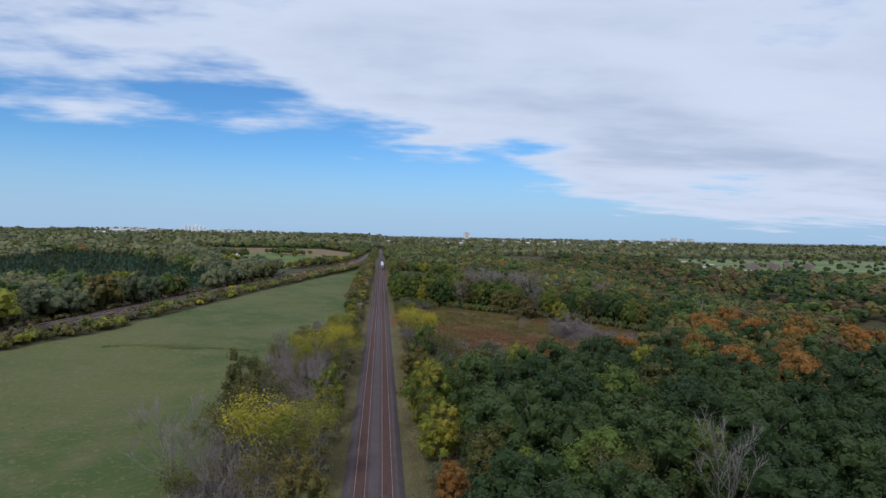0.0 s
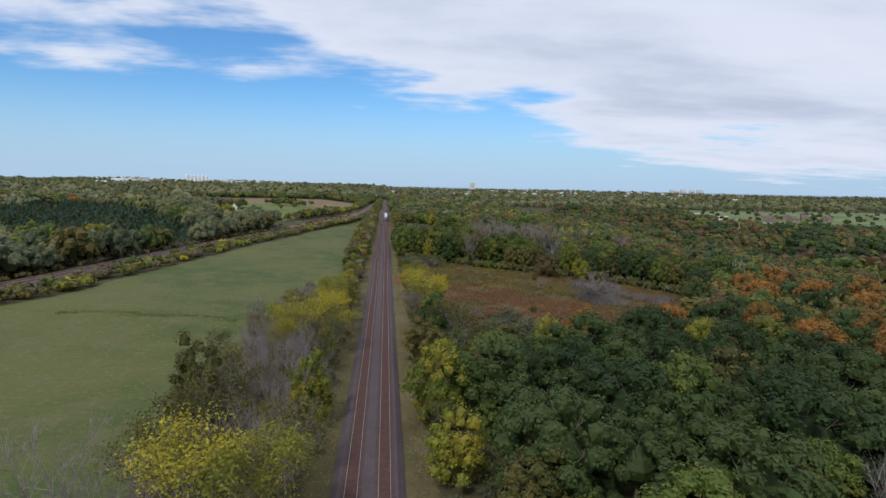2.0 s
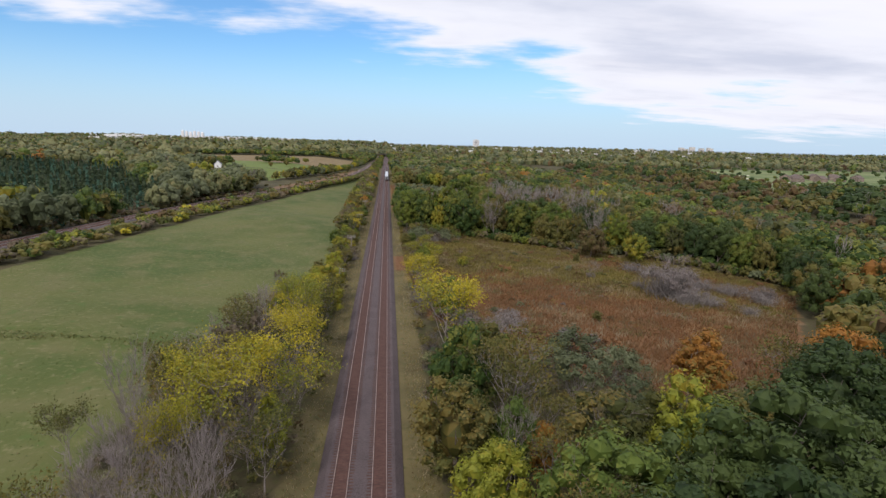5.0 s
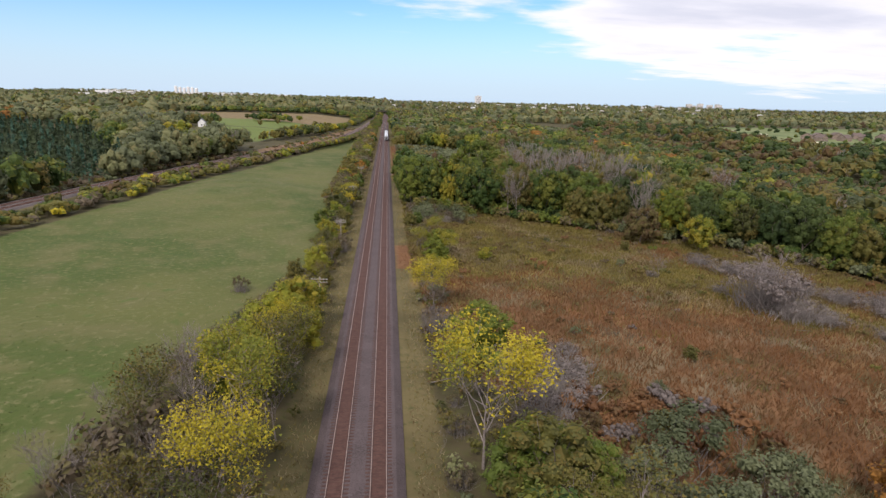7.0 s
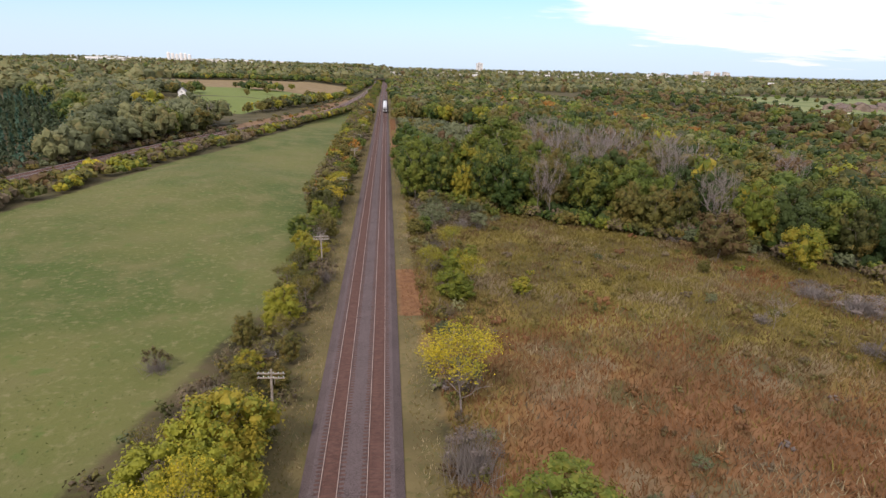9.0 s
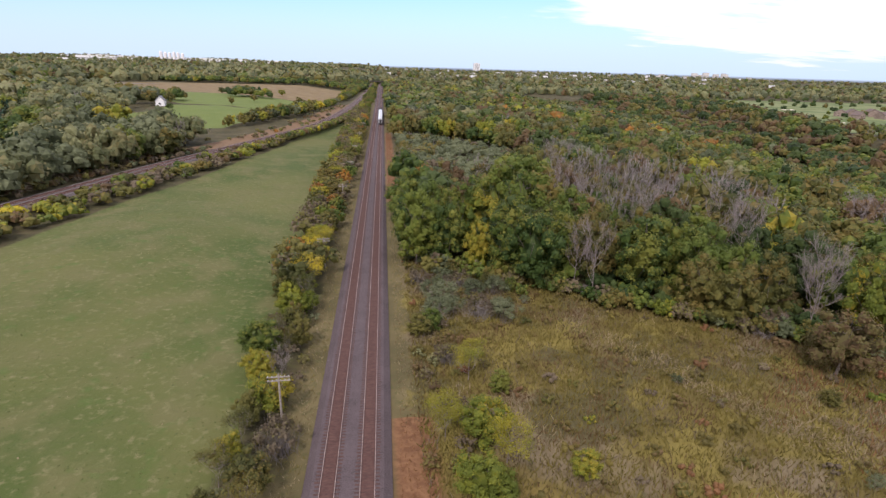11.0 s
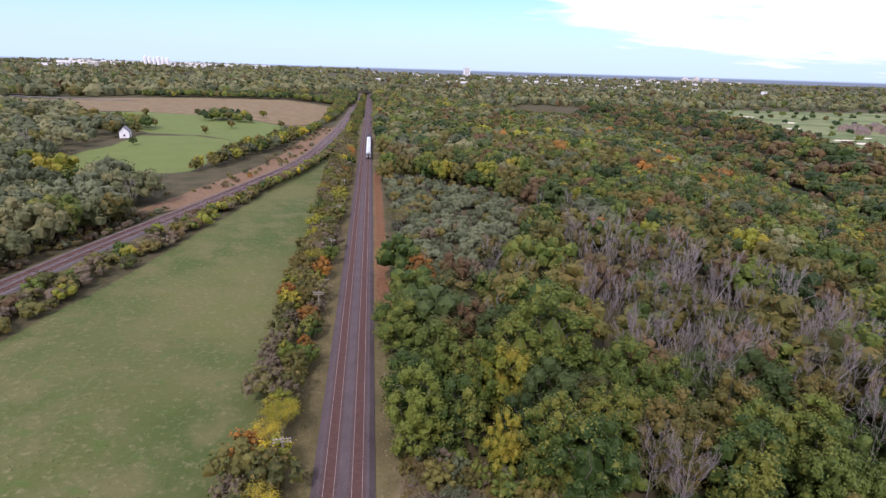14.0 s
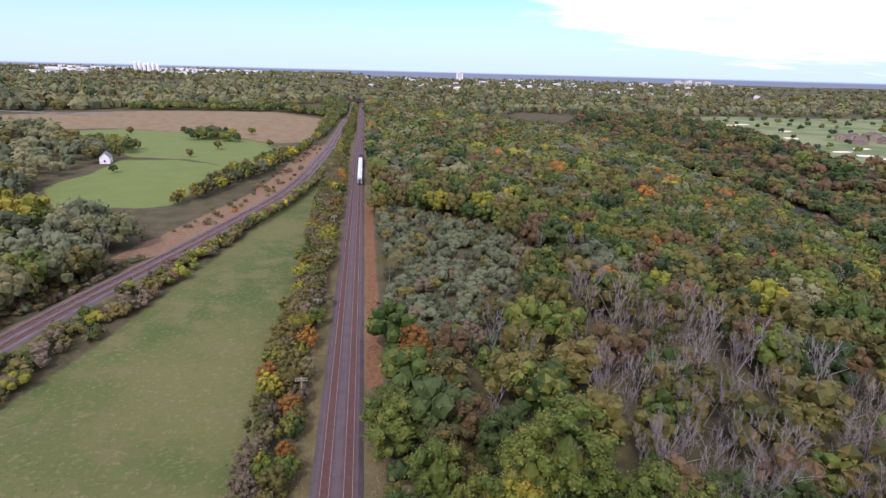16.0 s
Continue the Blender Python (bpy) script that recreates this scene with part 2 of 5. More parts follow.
def sheet_mesh(name, xs, ys, height, mats):
    """A grid of ground over the lines xs and ys."""
    gx, gy = np.meshgrid(xs, ys)
    gz = height(gx, gy)
    nx, ny = len(xs), len(ys)
    verts = np.stack([gx, gy, gz], -1).reshape(-1, 3)
    i = (np.arange(ny - 1)[:, None] * nx + np.arange(nx - 1)[None, :]).reshape(-1)
    faces = np.stack([i, i + 1, i + nx + 1, i + nx], -1)
    me = bpy.data.meshes.new(name)
    me.vertices.add(len(verts))
    me.vertices.foreach_set("co", verts.astype(np.float32).reshape(-1))
    me.loops.add(faces.size)
    me.loops.foreach_set("vertex_index", faces.astype(np.int32).reshape(-1))
    me.polygons.add(len(faces))
    me.polygons.foreach_set("loop_start", np.arange(0, faces.size, 4, dtype=np.int32))
    me.polygons.foreach_set("use_smooth", np.ones(len(faces), bool))
    for m in mats:
        me.materials.append(m)
    me.update(calc_edges=True)
    return me, gx.reshape(-1), gy.reshape(-1)


def ground_material():
    m, nt, b = material("ground_cover", 0.95)
    p = place_of(nt)
    n_big, n_mid, n_fine = fractal(nt, p, 0.018, 3.0), fractal(nt, p, 0.11, 5.0), fractal(nt, p, 0.9, 5.0, 0.65)
    ragged = maths(nt, "ADD", maths(nt, "MULTIPLY", maths(nt, "SUBTRACT", n_mid, 0.5), 7.0), maths(nt, "MULTIPLY", maths(nt, "SUBTRACT", n_fine, 0.5), 3.0))

    def zone(name, soft_edge=0.8, rag=1.0):
        a = nt.nodes.new("ShaderNodeAttribute")
        a.attribute_name = name
        return smooth(nt, maths(nt, "ADD", a.outputs["Fac"], maths(nt, "MULTIPLY", ragged, rag)), -soft_edge, soft_edge)

    floor = blend(nt, smooth(nt, n_mid, 0.35, 0.65), (0.045, 0.040, 0.018), (0.082, 0.066, 0.034))
    floor = blend(nt, smooth(nt, n_fine, 0.45, 0.7), floor, (0.072, 0.074, 0.024))
    # pasture
    grass = blend(nt, smooth(nt, n_big, 0.35, 0.65), (0.056, 0.083, 0.018), (0.106, 0.112, 0.034))
    grass = blend(nt, smooth(nt, n_mid, 0.42, 0.72), grass, (0.114, 0.112, 0.042))
    grass = blend(nt, smooth(nt, n_fine, 0.50, 0.76), grass, (0.160, 0.152, 0.068))
    grass = blend(nt, smooth(nt, fractal(nt, p, 0.30, 3.0), 0.58, 0.72, 0.0, 0.6), grass, (0.065, 0.105, 0.022))
    # old field: rust and olive weeds
    xyz = node(nt, "ShaderNodeSeparateXYZ", Vector=p)
    north = smooth(nt, maths(nt, "ADD", xyz.outputs[1], maths(nt, "MULTIPLY", maths(nt, "SUBTRACT", n_big, 0.5), 160.0)), 198, 246)
    rust = blend(nt, smooth(nt, n_mid, 0.35, 0.65), (0.118, 0.060, 0.027), (0.190, 0.100, 0.046))
    olive = blend(nt, smooth(nt, n_mid, 0.38, 0.62), (0.115, 0.090, 0.026), (0.185, 0.150, 0.038))
    weeds = blend(nt, north, rust, olive)
    weeds = blend(nt, smooth(nt, fractal(nt, p, 0.045, 5.0), 0.52, 0.60, 0.0, 0.9), weeds, (0.165, 0.130, 0.078))
    weeds = blend(nt, smooth(nt, fractal(nt, p, 0.075, 5.0), 0.53, 0.60, 0.0, 0.9), weeds, (0.080, 0.070, 0.028))
    weeds = blend(nt, smooth(nt, n_fine, 0.5, 0.75, 0.0, 0.5), weeds, (0.09, 0.065, 0.032))
    dry = blend(nt, smooth(nt, n_mid, 0.35, 0.65), (0.084, 0.070, 0.030), (0.138, 0.112, 0.050))
    dry = blend(nt, smooth(nt, n_fine, 0.48, 0.72), dry, (0.075, 0.074, 0.026))
    lawn = blend(nt, n_mid, (0.092, 0.132, 0.030), (0.14, 0.175, 0.045))
    stubble = blend(nt, smooth(nt, n_mid, 0.3, 0.7), (0.150, 0.104, 0.050), (0.205, 0.155, 0.078))
    links_ = blend(nt, smooth(nt, fractal(nt, p, 0.02, 2.0), 0.42, 0.58), (0.10, 0.14, 0.048), (0.165, 0.19, 0.08))
    thatch = blend(nt, smooth(nt, n_fine, 0.35, 0.65), (0.140, 0.086, 0.046), (0.205, 0.130, 0.072))
    rusty = blend(nt, smooth(nt, n_fine, 0.35, 0.65), (0.130, 0.062, 0.029), (0.20, 0.105, 0.050))
    col = floor
    for name, c, rag in (("dry", dry, 0.35), ("meadow", grass, 0.35), ("clearing", weeds, 1.0), ("paddock", lawn, 0.3), ("stubble", stubble, 0.5), ("golf", links_, 1.5), ("thatch", thatch, 0.6), ("rust", rusty, 0.25)):
        col = blend(nt, zone(name, 0.8, rag), col, c)
    link(nt, col, b.inputs["Base Color"])
    bp = node(nt, "ShaderNodeBump", Strength=0.6, Distance=0.25, Height=n_fine)
    link(nt, bp.outputs[0], b.inputs["Normal"])
    return m


def make_ground():
    near_x = np.concatenate([np.arange(-200, -12, 4.0), np.arange(-12, 12.1, 2.0), np.arange(16, 200, 4.0)])
    xs = np.concatenate([-np.geomspace(4900, 210, 34), near_x, np.geomspace(205, 4900, 48)])
    ys = np.concatenate([-np.geomspace(4900, 30, 18), np.arange(-20, 720, 4.0), np.geomspace(725, 4900, 80)])
    me, x, y = sheet_mesh("ground", xs, ys, land, [ground_material()])
    x2 = curve_x(y, T2_Y, T2_X)
    zones = {
        "meadow": inside(x, y, MEADOW), "clearing": inside(x, y, CLEARING), "stubble": inside(x, y, STUBBLE), "golf": inside(x, y, GOLF),
        "paddock": np.maximum(inside(x, y, PADDOCK), inside(x, y, PADDOCK_2)),
        "thatch": np.where((y > 465) & (y < 800), 8.0 - np.abs(x - x2 + 13), -30.0),
        "rust": np.where((y > 375) & (y < 570), 2.0 - np.abs(x - 6.6), np.where((y > 238) & (y < 262), 2.6 - np.abs(x - 6.8), -30.0)),
        "dry": np.maximum(np.maximum(8.6 - np.abs(x + 0.5), -99.0), 6.5 - np.abs(x - x2)),
    }
    for key, v in zones.items():
        me.attributes.new(key, "FLOAT", "POINT").data.foreach_set("value", np.clip(v, -60, 60).astype(np.float32))
    tagged(new("ground", me), "rolling autumn ground of pasture, weedy old field and forest floor", "ground", kind="structure")


make_ground()


# ---- the railway ----
def part(name, mesh, parent, label=""):
    if isinstance(mesh, bmesh.types.BMesh):
        me = bpy.data.meshes.new(name)
        mesh.to_mesh(me)
        mesh.free()
        mesh = me
    ob = new(name, mesh)
    ob.parent = parent
    return tagged(ob, label)


def thing(name, label, category, group="", kind="", at=(0, 0, 0)):
    ob = new(name)
    ob.location = at
    ob.empty_display_size = 0.3
    return tagged(ob, label, category, group, kind)


def prism_along(xs, ys, zs, profile):
    """Quads of a profile (across, up) carried along a line that runs mainly in y."""
    p = np.stack([xs, ys, zs], -1)
    d = np.gradient(p, axis=0)
    d /= np.linalg.norm(d, axis=1)[:, None]
    side = np.stack([d[:, 1], -d[:, 0], np.zeros(len(d))], -1)
    ring = p[:, None] + side[:, None] * np.array([a for a, _ in profile])[None, :, None]
    ring[:, :, 2] += np.array([b for _, b in profile])[None]
    nxt = np.roll(ring, -1, axis=1)
    q = np.stack([ring[:-1], ring[1:], nxt[1:], nxt[:-1]], 2)
    return q.reshape(-1, 4, 3)


def box_quads(cx, cy, cz, sx, sy, sz):
    """Six faces of a box."""
    c = np.array([(a, b, d) for a in (-.5, .5) for b in (-.5, .5) for d in (-.5, .5)]) * (sx, sy, sz) + (cx, cy, cz)
    return c[np.array([(0, 1, 3, 2), (4, 6, 7, 5), (0, 4, 5, 1), (2, 3, 7, 6), (0, 2, 6, 4), (1, 5, 7, 3)])]


def ballast_material(name, dark, light):
    m, nt, b = material(name, 0.95)
    p = place_of(nt)
    v = nt.nodes.new("ShaderNodeTexVoronoi")
    v.inputs["Scale"].default_value = 9.0
    link(nt, p, v.inputs["Vector"])
    f = maths(nt, "ADD", maths(nt, "MULTIPLY", fractal(nt, p, 0.25, 3.0), 0.6), maths(nt, "MULTIPLY", v.outputs["Distance"], 0.8))
    col = blend(nt, smooth(nt, f, 0.35, 0.85), dark, light)
    col = blend(nt, smooth(nt, fractal(nt, p, 1.3, 4.0), 0.6, 0.75, 0.0, 0.4), col, (0.17, 0.155, 0.15))
    link(nt, col, b.inputs["Base Color"])
    bp = node(nt, "ShaderNodeBump", Strength=0.8, Distance=0.06, Height=v.outputs["Distance"])
    link(nt, bp.outputs[0], b.inputs["Normal"])
    return m


BALLAST = ballast_material("ballast", (0.048, 0.036, 0.037), (0.108, 0.084, 0.085))
PALE_BALLAST = ballast_material("branch_ballast", (0.066, 0.054, 0.053), (0.135, 0.114, 0.110))
RUST_BED = grainy("rusty_ballast", (0.066, 0.034, 0.028), (0.110, 0.058, 0.047), 1.2, 0.95)
TIMBER = grainy("sleeper_timber", (0.058, 0.032, 0.026), (0.105, 0.057, 0.047), 2.0, 0.9)
RAIL_SIDE = grainy("rusty_rail", (0.14, 0.065, 0.04), (0.22, 0.11, 0.07), 4.0, 0.6, 0.3, 0.0)
RAIL_TOP = grainy("worn_rail_top", (0.30, 0.22, 0.19), (0.42, 0.33, 0.29), 2.0, 0.45, 0.5, 0.0)
RAIL = [(-0.07, -0.17), (-0.07, -0.14), (-0.012, -0.12), (-0.012, -0.045), (-0.036, -0.035), (-0.036, 0.0), (0.036, 0.0), (0.036, -0.035), (0.012, -0.045),
        (0.012, -0.12), (0.07, -0.14), (0.07, -0.17)]
LEFT_C, RIGHT_C = -2.58, 1.49


def make_bed(name, xs, ys, zs, half, label, stone):
    drop = -0.80
    prof = [(-half - 0.9, drop), (-half, -0.16), (-half * 0.92, -0.125), (half * 0.92, -0.125), (half, -0.16), (half + 0.9, drop)]
    me = quad_mesh(name, prism_along(xs, ys, zs, prof), [stone])
    return tagged(new(name, me), label, "ballast", kind="structure")


def make_track(xs, ys, zs, label, near):
    """Two rails on timber sleepers. near: the stretch of y whose sleepers are single pieces."""
    t = thing("railway_track", label, "railway track", kind="structure")
    for o in (-0.7525, 0.7525):
        q = prism_along(xs + o, ys, zs, RAIL)
        top = np.tile(np.arange(len(RAIL)) == 5, len(ys) - 1).astype(int)
        part("rail", quad_mesh("rail", q, [RAIL_SIDE, RAIL_TOP], top), t, "rusty steel rail with worn bright top")
    q = prism_along(xs, ys, zs, [(-0.70, -0.2), (-0.68, -0.113), (0.68, -0.113), (0.70, -0.2)])
    part("rusty_ballast_strip", quad_mesh("rusty_ballast_strip", q, [RUST_BED]), t, "rust-stained stones between the rails")
    seed = np.random.default_rng(4)
    one = quad_mesh("sleeper", box_quads(0, 0, -0.17, 2.6, 0.23, 0.13), [TIMBER])
    rest = []
    for y in np.arange(45, 640, 0.56):
        x, z = np.interp(y, ys, xs), np.interp(y, ys, zs)
        skew = seed.normal(0, 0.04)
        if near[0] < y < near[1]:
            s = part("sleeper", one, t)
            s.location, s.rotation_euler = (x + skew, y, z + seed.normal(0, 0.006)), (0, 0, skew * 0.2)
        else:
            rest.append(box_quads(x + skew, y, z - 0.17, 2.6, 0.23, 0.13))
    tagged(part("sleepers_along_the_line", quad_mesh("sleepers", np.concatenate(rest), [TIMBER]), t, "weathered timber sleepers"), kind="stuff")
    return t


ys_main = np.concatenate([np.arange(-60, 700, 10.0), np.geomspace(700, 2600, 40)])
flat0 = np.zeros(len(ys_main))
make_bed("ballast_bed", flat0 - 0.545, ys_main, flat0, 3.75, "grey-purple crushed stone bed under both main tracks", BALLAST)
make_track(flat0 + LEFT_C, ys_main, flat0, "straight main-line track with rusty rails on crushed stone", (200, 278))
make_track(flat0 + RIGHT_C, ys_main, flat0, "straight main-line track with rusty rails on crushed stone", (200, 278))
ys_2 = np.concatenate([np.arange(60, 700, 6.0), np.geomspace(700, 2000, 40)])
xs_2 = curve_x(ys_2, T2_Y, T2_X)
zs_2 = 3.0 - 3.0 * ease(ys_2, 600, 1200)
make_bed("ballast_bed_2", xs_2, ys_2, zs_2, 4.2, "grey crushed stone bed of the curving branch line", PALE_BALLAST)
make_track(xs_2 - 1.9, ys_2, zs_2, "curving branch-line track on crushed stone beside brush", (-9, -8))
make_track(xs_2 + 1.9, ys_2, zs_2, "curving branch-line track on crushed stone beside brush", (-9, -8))


# ---- trees ----
def unit(v):
    return v / np.maximum(np.linalg.norm(v, axis=-1, keepdims=True), 1e-9)


def split(quads):
    return np.concatenate([quads[:, [0, 1, 2]], quads[:, [0, 2, 3]]])


def prisms(p0, p1, r0, r1, sides=3, sharp=False):
    """Tapered sticks as triangles; sharp ones run to a point."""
    d = unit(p1 - p0)
    a = unit(np.cross(d, np.where(np.abs(d[:, 2:]) > 0.9, (1.0, 0, 0), (0, 0, 1.0))))
    b = np.cross(d, a)
    ang = np.arange(sides) * 2 * np.pi / sides
    ring = a[:, None] * np.cos(ang)[None, :, None] + b[:, None] * np.sin(ang)[None, :, None]
    lo, hi = p0[:, None] + ring * r0[:, None, None], p1[:, None] + ring * r1[:, None, None]
    if sharp:
        return np.stack([lo, np.roll(lo, -1, 1), np.repeat(p1[:, None], sides, 1)], 2).reshape(-1, 3, 3)
    return split(np.stack([lo, np.roll(lo, -1, 1), np.roll(hi, -1, 1), hi], 2).reshape(-1, 4, 3))


def sticks(p0, p1, r0, r1, fine, sides=4):
    thin_ = r0 <= fine * 1.01
    return np.concatenate([prisms(p0[~thin_], p1[~thin_], r0[~thin_], r1[~thin_], sides), prisms(p0[thin_], p1[thin_], r0[thin_] * 1.25, r1[thin_], 3, True)])


def leaves(rng, centre, normal, size):
    """One three-cornered leaf clump at each place, turned about its normal."""
    n = len(centre)
    a = unit(np.cross(normal, rng.normal(size=(n, 3))))
    b = np.cross(normal, a)
    s = (1.35 * size * rng.uniform(0.6, 1.3, n))[:, None]
    k = rng.uniform(0.6, 1.0, n)[:, None]
    return np.stack([centre + s * a - normal * s * 0.2, centre + s * (0.86 * k * b - 0.5 * a), centre - s * (0.86 * k * b + 0.5 * a)], 1)


def ball_ways(rng, n, low=-1.0):
    z = rng.uniform(low, 1, n)
    a = rng.uniform(0, 2 * np.pi, n)
    r = np.sqrt(1 - z * z)
    return np.stack([r * np.cos(a), r * np.sin(a), z], -1)


def core_quads(radius, base, top, rings=4, around=7):
    """The shaded inner mass of a crown, closed under its leaves."""
    f = np.linspace(0, 1, rings + 1)
    r = np.sin(np.pi * (0.12 + 0.86 * f)) * radius
    z = base + (top - base) * f
    a = np.arange(around + 1) * 2 * np.pi / around
    g = np.stack([r[:, None] * np.cos(a), r[:, None] * np.sin(a), np.repeat(z[:, None], around + 1, 1)], -1)
    return split(np.stack([g[:-1, :-1], g[:-1, 1:], g[1:, 1:], g[1:, :-1]], 2).reshape(-1, 4, 3))


def bough_masses(rng, heart, reach, fine=True):
    """The uneven rounded mass of twigs and leaves that each bough carries."""
    turns = (-35, 12, 52) if fine else (-30, 28)
    k = 6 if fine else 5
    pts = [(math.cos(math.radians(t)) * math.cos(6.2832 * (i + 0.5 * j) / k), math.cos(math.radians(t)) * math.sin(6.2832 * (i + 0.5 * j) / k), math.sin(math.radians(t)))
           for j, t in enumerate(turns) for i in range(k)] + [(0, 0, 1)]
    tri, top = [], len(pts) - 1
    for j in range(len(turns)):
        for i in range(k):
            a, b = j * k + i, j * k + (i + 1) % k
            if j == len(turns) - 1:
                tri.append((a, b, top))
            else:
                tri += [(a, b, a + k), (b, b + k, a + k)]
    pts = np.array(pts)
    v = heart[:, None] + pts[None] * (reach[:, None, None] * rng.uniform(0.78, 1.22, (len(heart), len(pts), 1)))
    return v[:, np.array(tri)].reshape(-1, 3, 3)


def crown(rng, n, radius, base, top, size, lumps=16, loose=0.35, low=-0.55, fine=True, mass=0.8):
    """A domed crown of leafy boughs between the heights base and top."""
    mid, half = (base + top) / 2, (top - base) / 2
    z = 1 - (1 - low) * (np.arange(lumps) + 0.5) / lumps
    a = np.arange(lumps) * 2.39996 + rng.uniform(0, 6.28) + rng.normal(0, 0.25, lumps)
    # fuller towards the foot than a ball
    r = np.where(z < 0, (1 - z ** 2) ** 0.3, np.sqrt(1 - z ** 2))
    way = np.stack([r * np.cos(a), r * np.sin(a), z], -1)
    share = math.sqrt((1 - low) * 1.5 / lumps)
    reach = share * min(radius, half) * rng.uniform(0.75, 1.25, lumps)
    out = rng.uniform(0.74, 1.16, lumps) - 0.72 * share
    heart = way * np.array([radius, radius, half]) * out[:, None] + (0, 0, mid)
    w = reach ** 2 / (reach ** 2).sum()
    pick = rng.choice(lumps, n, p=w)
    d = unit(ball_ways(rng, n, -0.6) + 0.55 * unit(heart[pick] - (0, 0, mid - 0.4 * half)))
    c = heart[pick] + d * (reach[pick] * rng.uniform(max(1 - loose, mass * 0.9), 1.28, n))[:, None]
    q = leaves(rng, c, unit(d + rng.normal(0, 0.32, (n, 3)) + (0, 0, 0.2)), size)
    return np.concatenate([q, bough_masses(rng, heart, reach * mass, fine)]) if mass else q, heart


def skeleton_of(rng, height, radius, base, limbs=7, subs=5, twigs=4, thick=0.2, fine=0.014, rise=0.75):
    """Trunk, limbs, branches and twigs as sticks; also the twigs' tips."""
    p0, p1, r0, r1 = [], [], [], []

    def stick(a, b, ra, rb):
        p0.append(a), p1.append(b), r0.append(ra), r1.append(rb)
    tips = []
    lean = np.array([rng.normal(0, 0.03), rng.normal(0, 0.03), 1.0]) * height
    knots = [np.zeros(3), lean * 0.22 + rng.normal(0, 0.1, 3), lean * 0.5 + rng.normal(0, 0.2, 3), lean * 0.85]
    for i in range(3):
        stick(knots[i], knots[i + 1], thick * (1 - 0.28 * i), thick * (0.72 - 0.28 * i))
    for i in range(limbs):
        f = 0.22 + 0.55 * (i + rng.uniform(0, 1)) / limbs
        a0 = lean * f
        ang = i * 2.4 + rng.uniform(-0.5, 0.5)
        out = np.array([np.cos(ang), np.sin(ang), 0])
        end = out * radius * rng.uniform(0.4, 0.8) + (0, 0, min(height * (f + rng.uniform(0.22, 0.5)), height * 0.97))
        mid = (a0 + end) / 2 + (0, 0, -0.05 * height) + rng.normal(0, 0.03 * height, 3)
        tr = thick * 0.45 * (1 - 0.5 * f)
        stick(a0, mid, tr, tr * 0.7), stick(mid, end, tr * 0.7, tr * 0.35)
        for j in range(subs):
            q = rng.uniform(0.25, 1.0)
            s0 = mid + (end - mid) * q if q > 0.3 else a0 + (mid - a0) * (0.4 + q)
            e = s0 + unit(out * rng.uniform(-0.2, 1) + rng.normal(0, 0.5, 3) + (0, 0, rise)) * radius * rng.uniform(0.3, 0.6)
            stick(s0, e, max(tr * 0.36, fine * 1.6), max(tr * 0.14, fine))
            for k in range(twigs):
                t0 = s0 + (e - s0) * rng.uniform(0.25, 1.0)
                t1 = t0 + unit((e - s0) + rng.normal(0, 0.5 * radius * 0.4, 3) + (0, 0, 0.1 * radius)) * radius * rng.uniform(0.14, 0.34)
                stick(t0, t1, fine, fine * 0.5)
                tips.append(t1)
    return np.array(p0), np.array(p1), np.array(r0), np.array(r1), np.array(tips)


class Kind:
    """A sort of tree or shrub: a few grown shapes, of which copies are set out."""

    def __init__(self, name, label, category, group, shapes):
        self.tags, self.name, self.shapes, self.made = (label, category, group), name, shapes, [None] * len(shapes)

    def plant(self, x, y, height, spin, which, wide=1.0):
        i = which % len(self.shapes)
        h0, pieces = self.shapes[i]
        s = height / h0
        m = Matrix.LocRotScale((x, y, float(land(x, y)) - 0.15), Euler((0, 0, spin)), (s * wide, s * wide, s))
        if self.made[i] is None:
            t = thing(self.name, *self.tags)
            for name, me in pieces:
                part(name, me, t)
            t.matrix_basis = m
            self.made[i] = t
        else:
            c = copy_thing(self.made[i], Matrix())
            c.matrix_basis = m


def full_shape(seed, leaf, height=12.0, radius=5.0, base=2.2, n=1900, size=0.27, lumps=42, bark=None, thick=0.24, low=-0.95):
    rng = np.random.default_rng(seed)
    q, _ = crown(rng, n, radius, base, height, size, lumps, 0.40, low, False, 0.70)
    q = np.concatenate([q, core_quads(radius * 0.4, base + 0.2 * height, height * 0.74)])
    p0, p1, r0, r1, _ = skeleton_of(rng, height * 0.85, radius * 0.8, base, 6, 2, 0, thick)
    return height, [("trunk", quad_mesh("trunk", prisms(p0, p1, r0, r1, 4), [bark or BARK])), ("crown", quad_mesh("crown", q, [LEAF[leaf]]))]


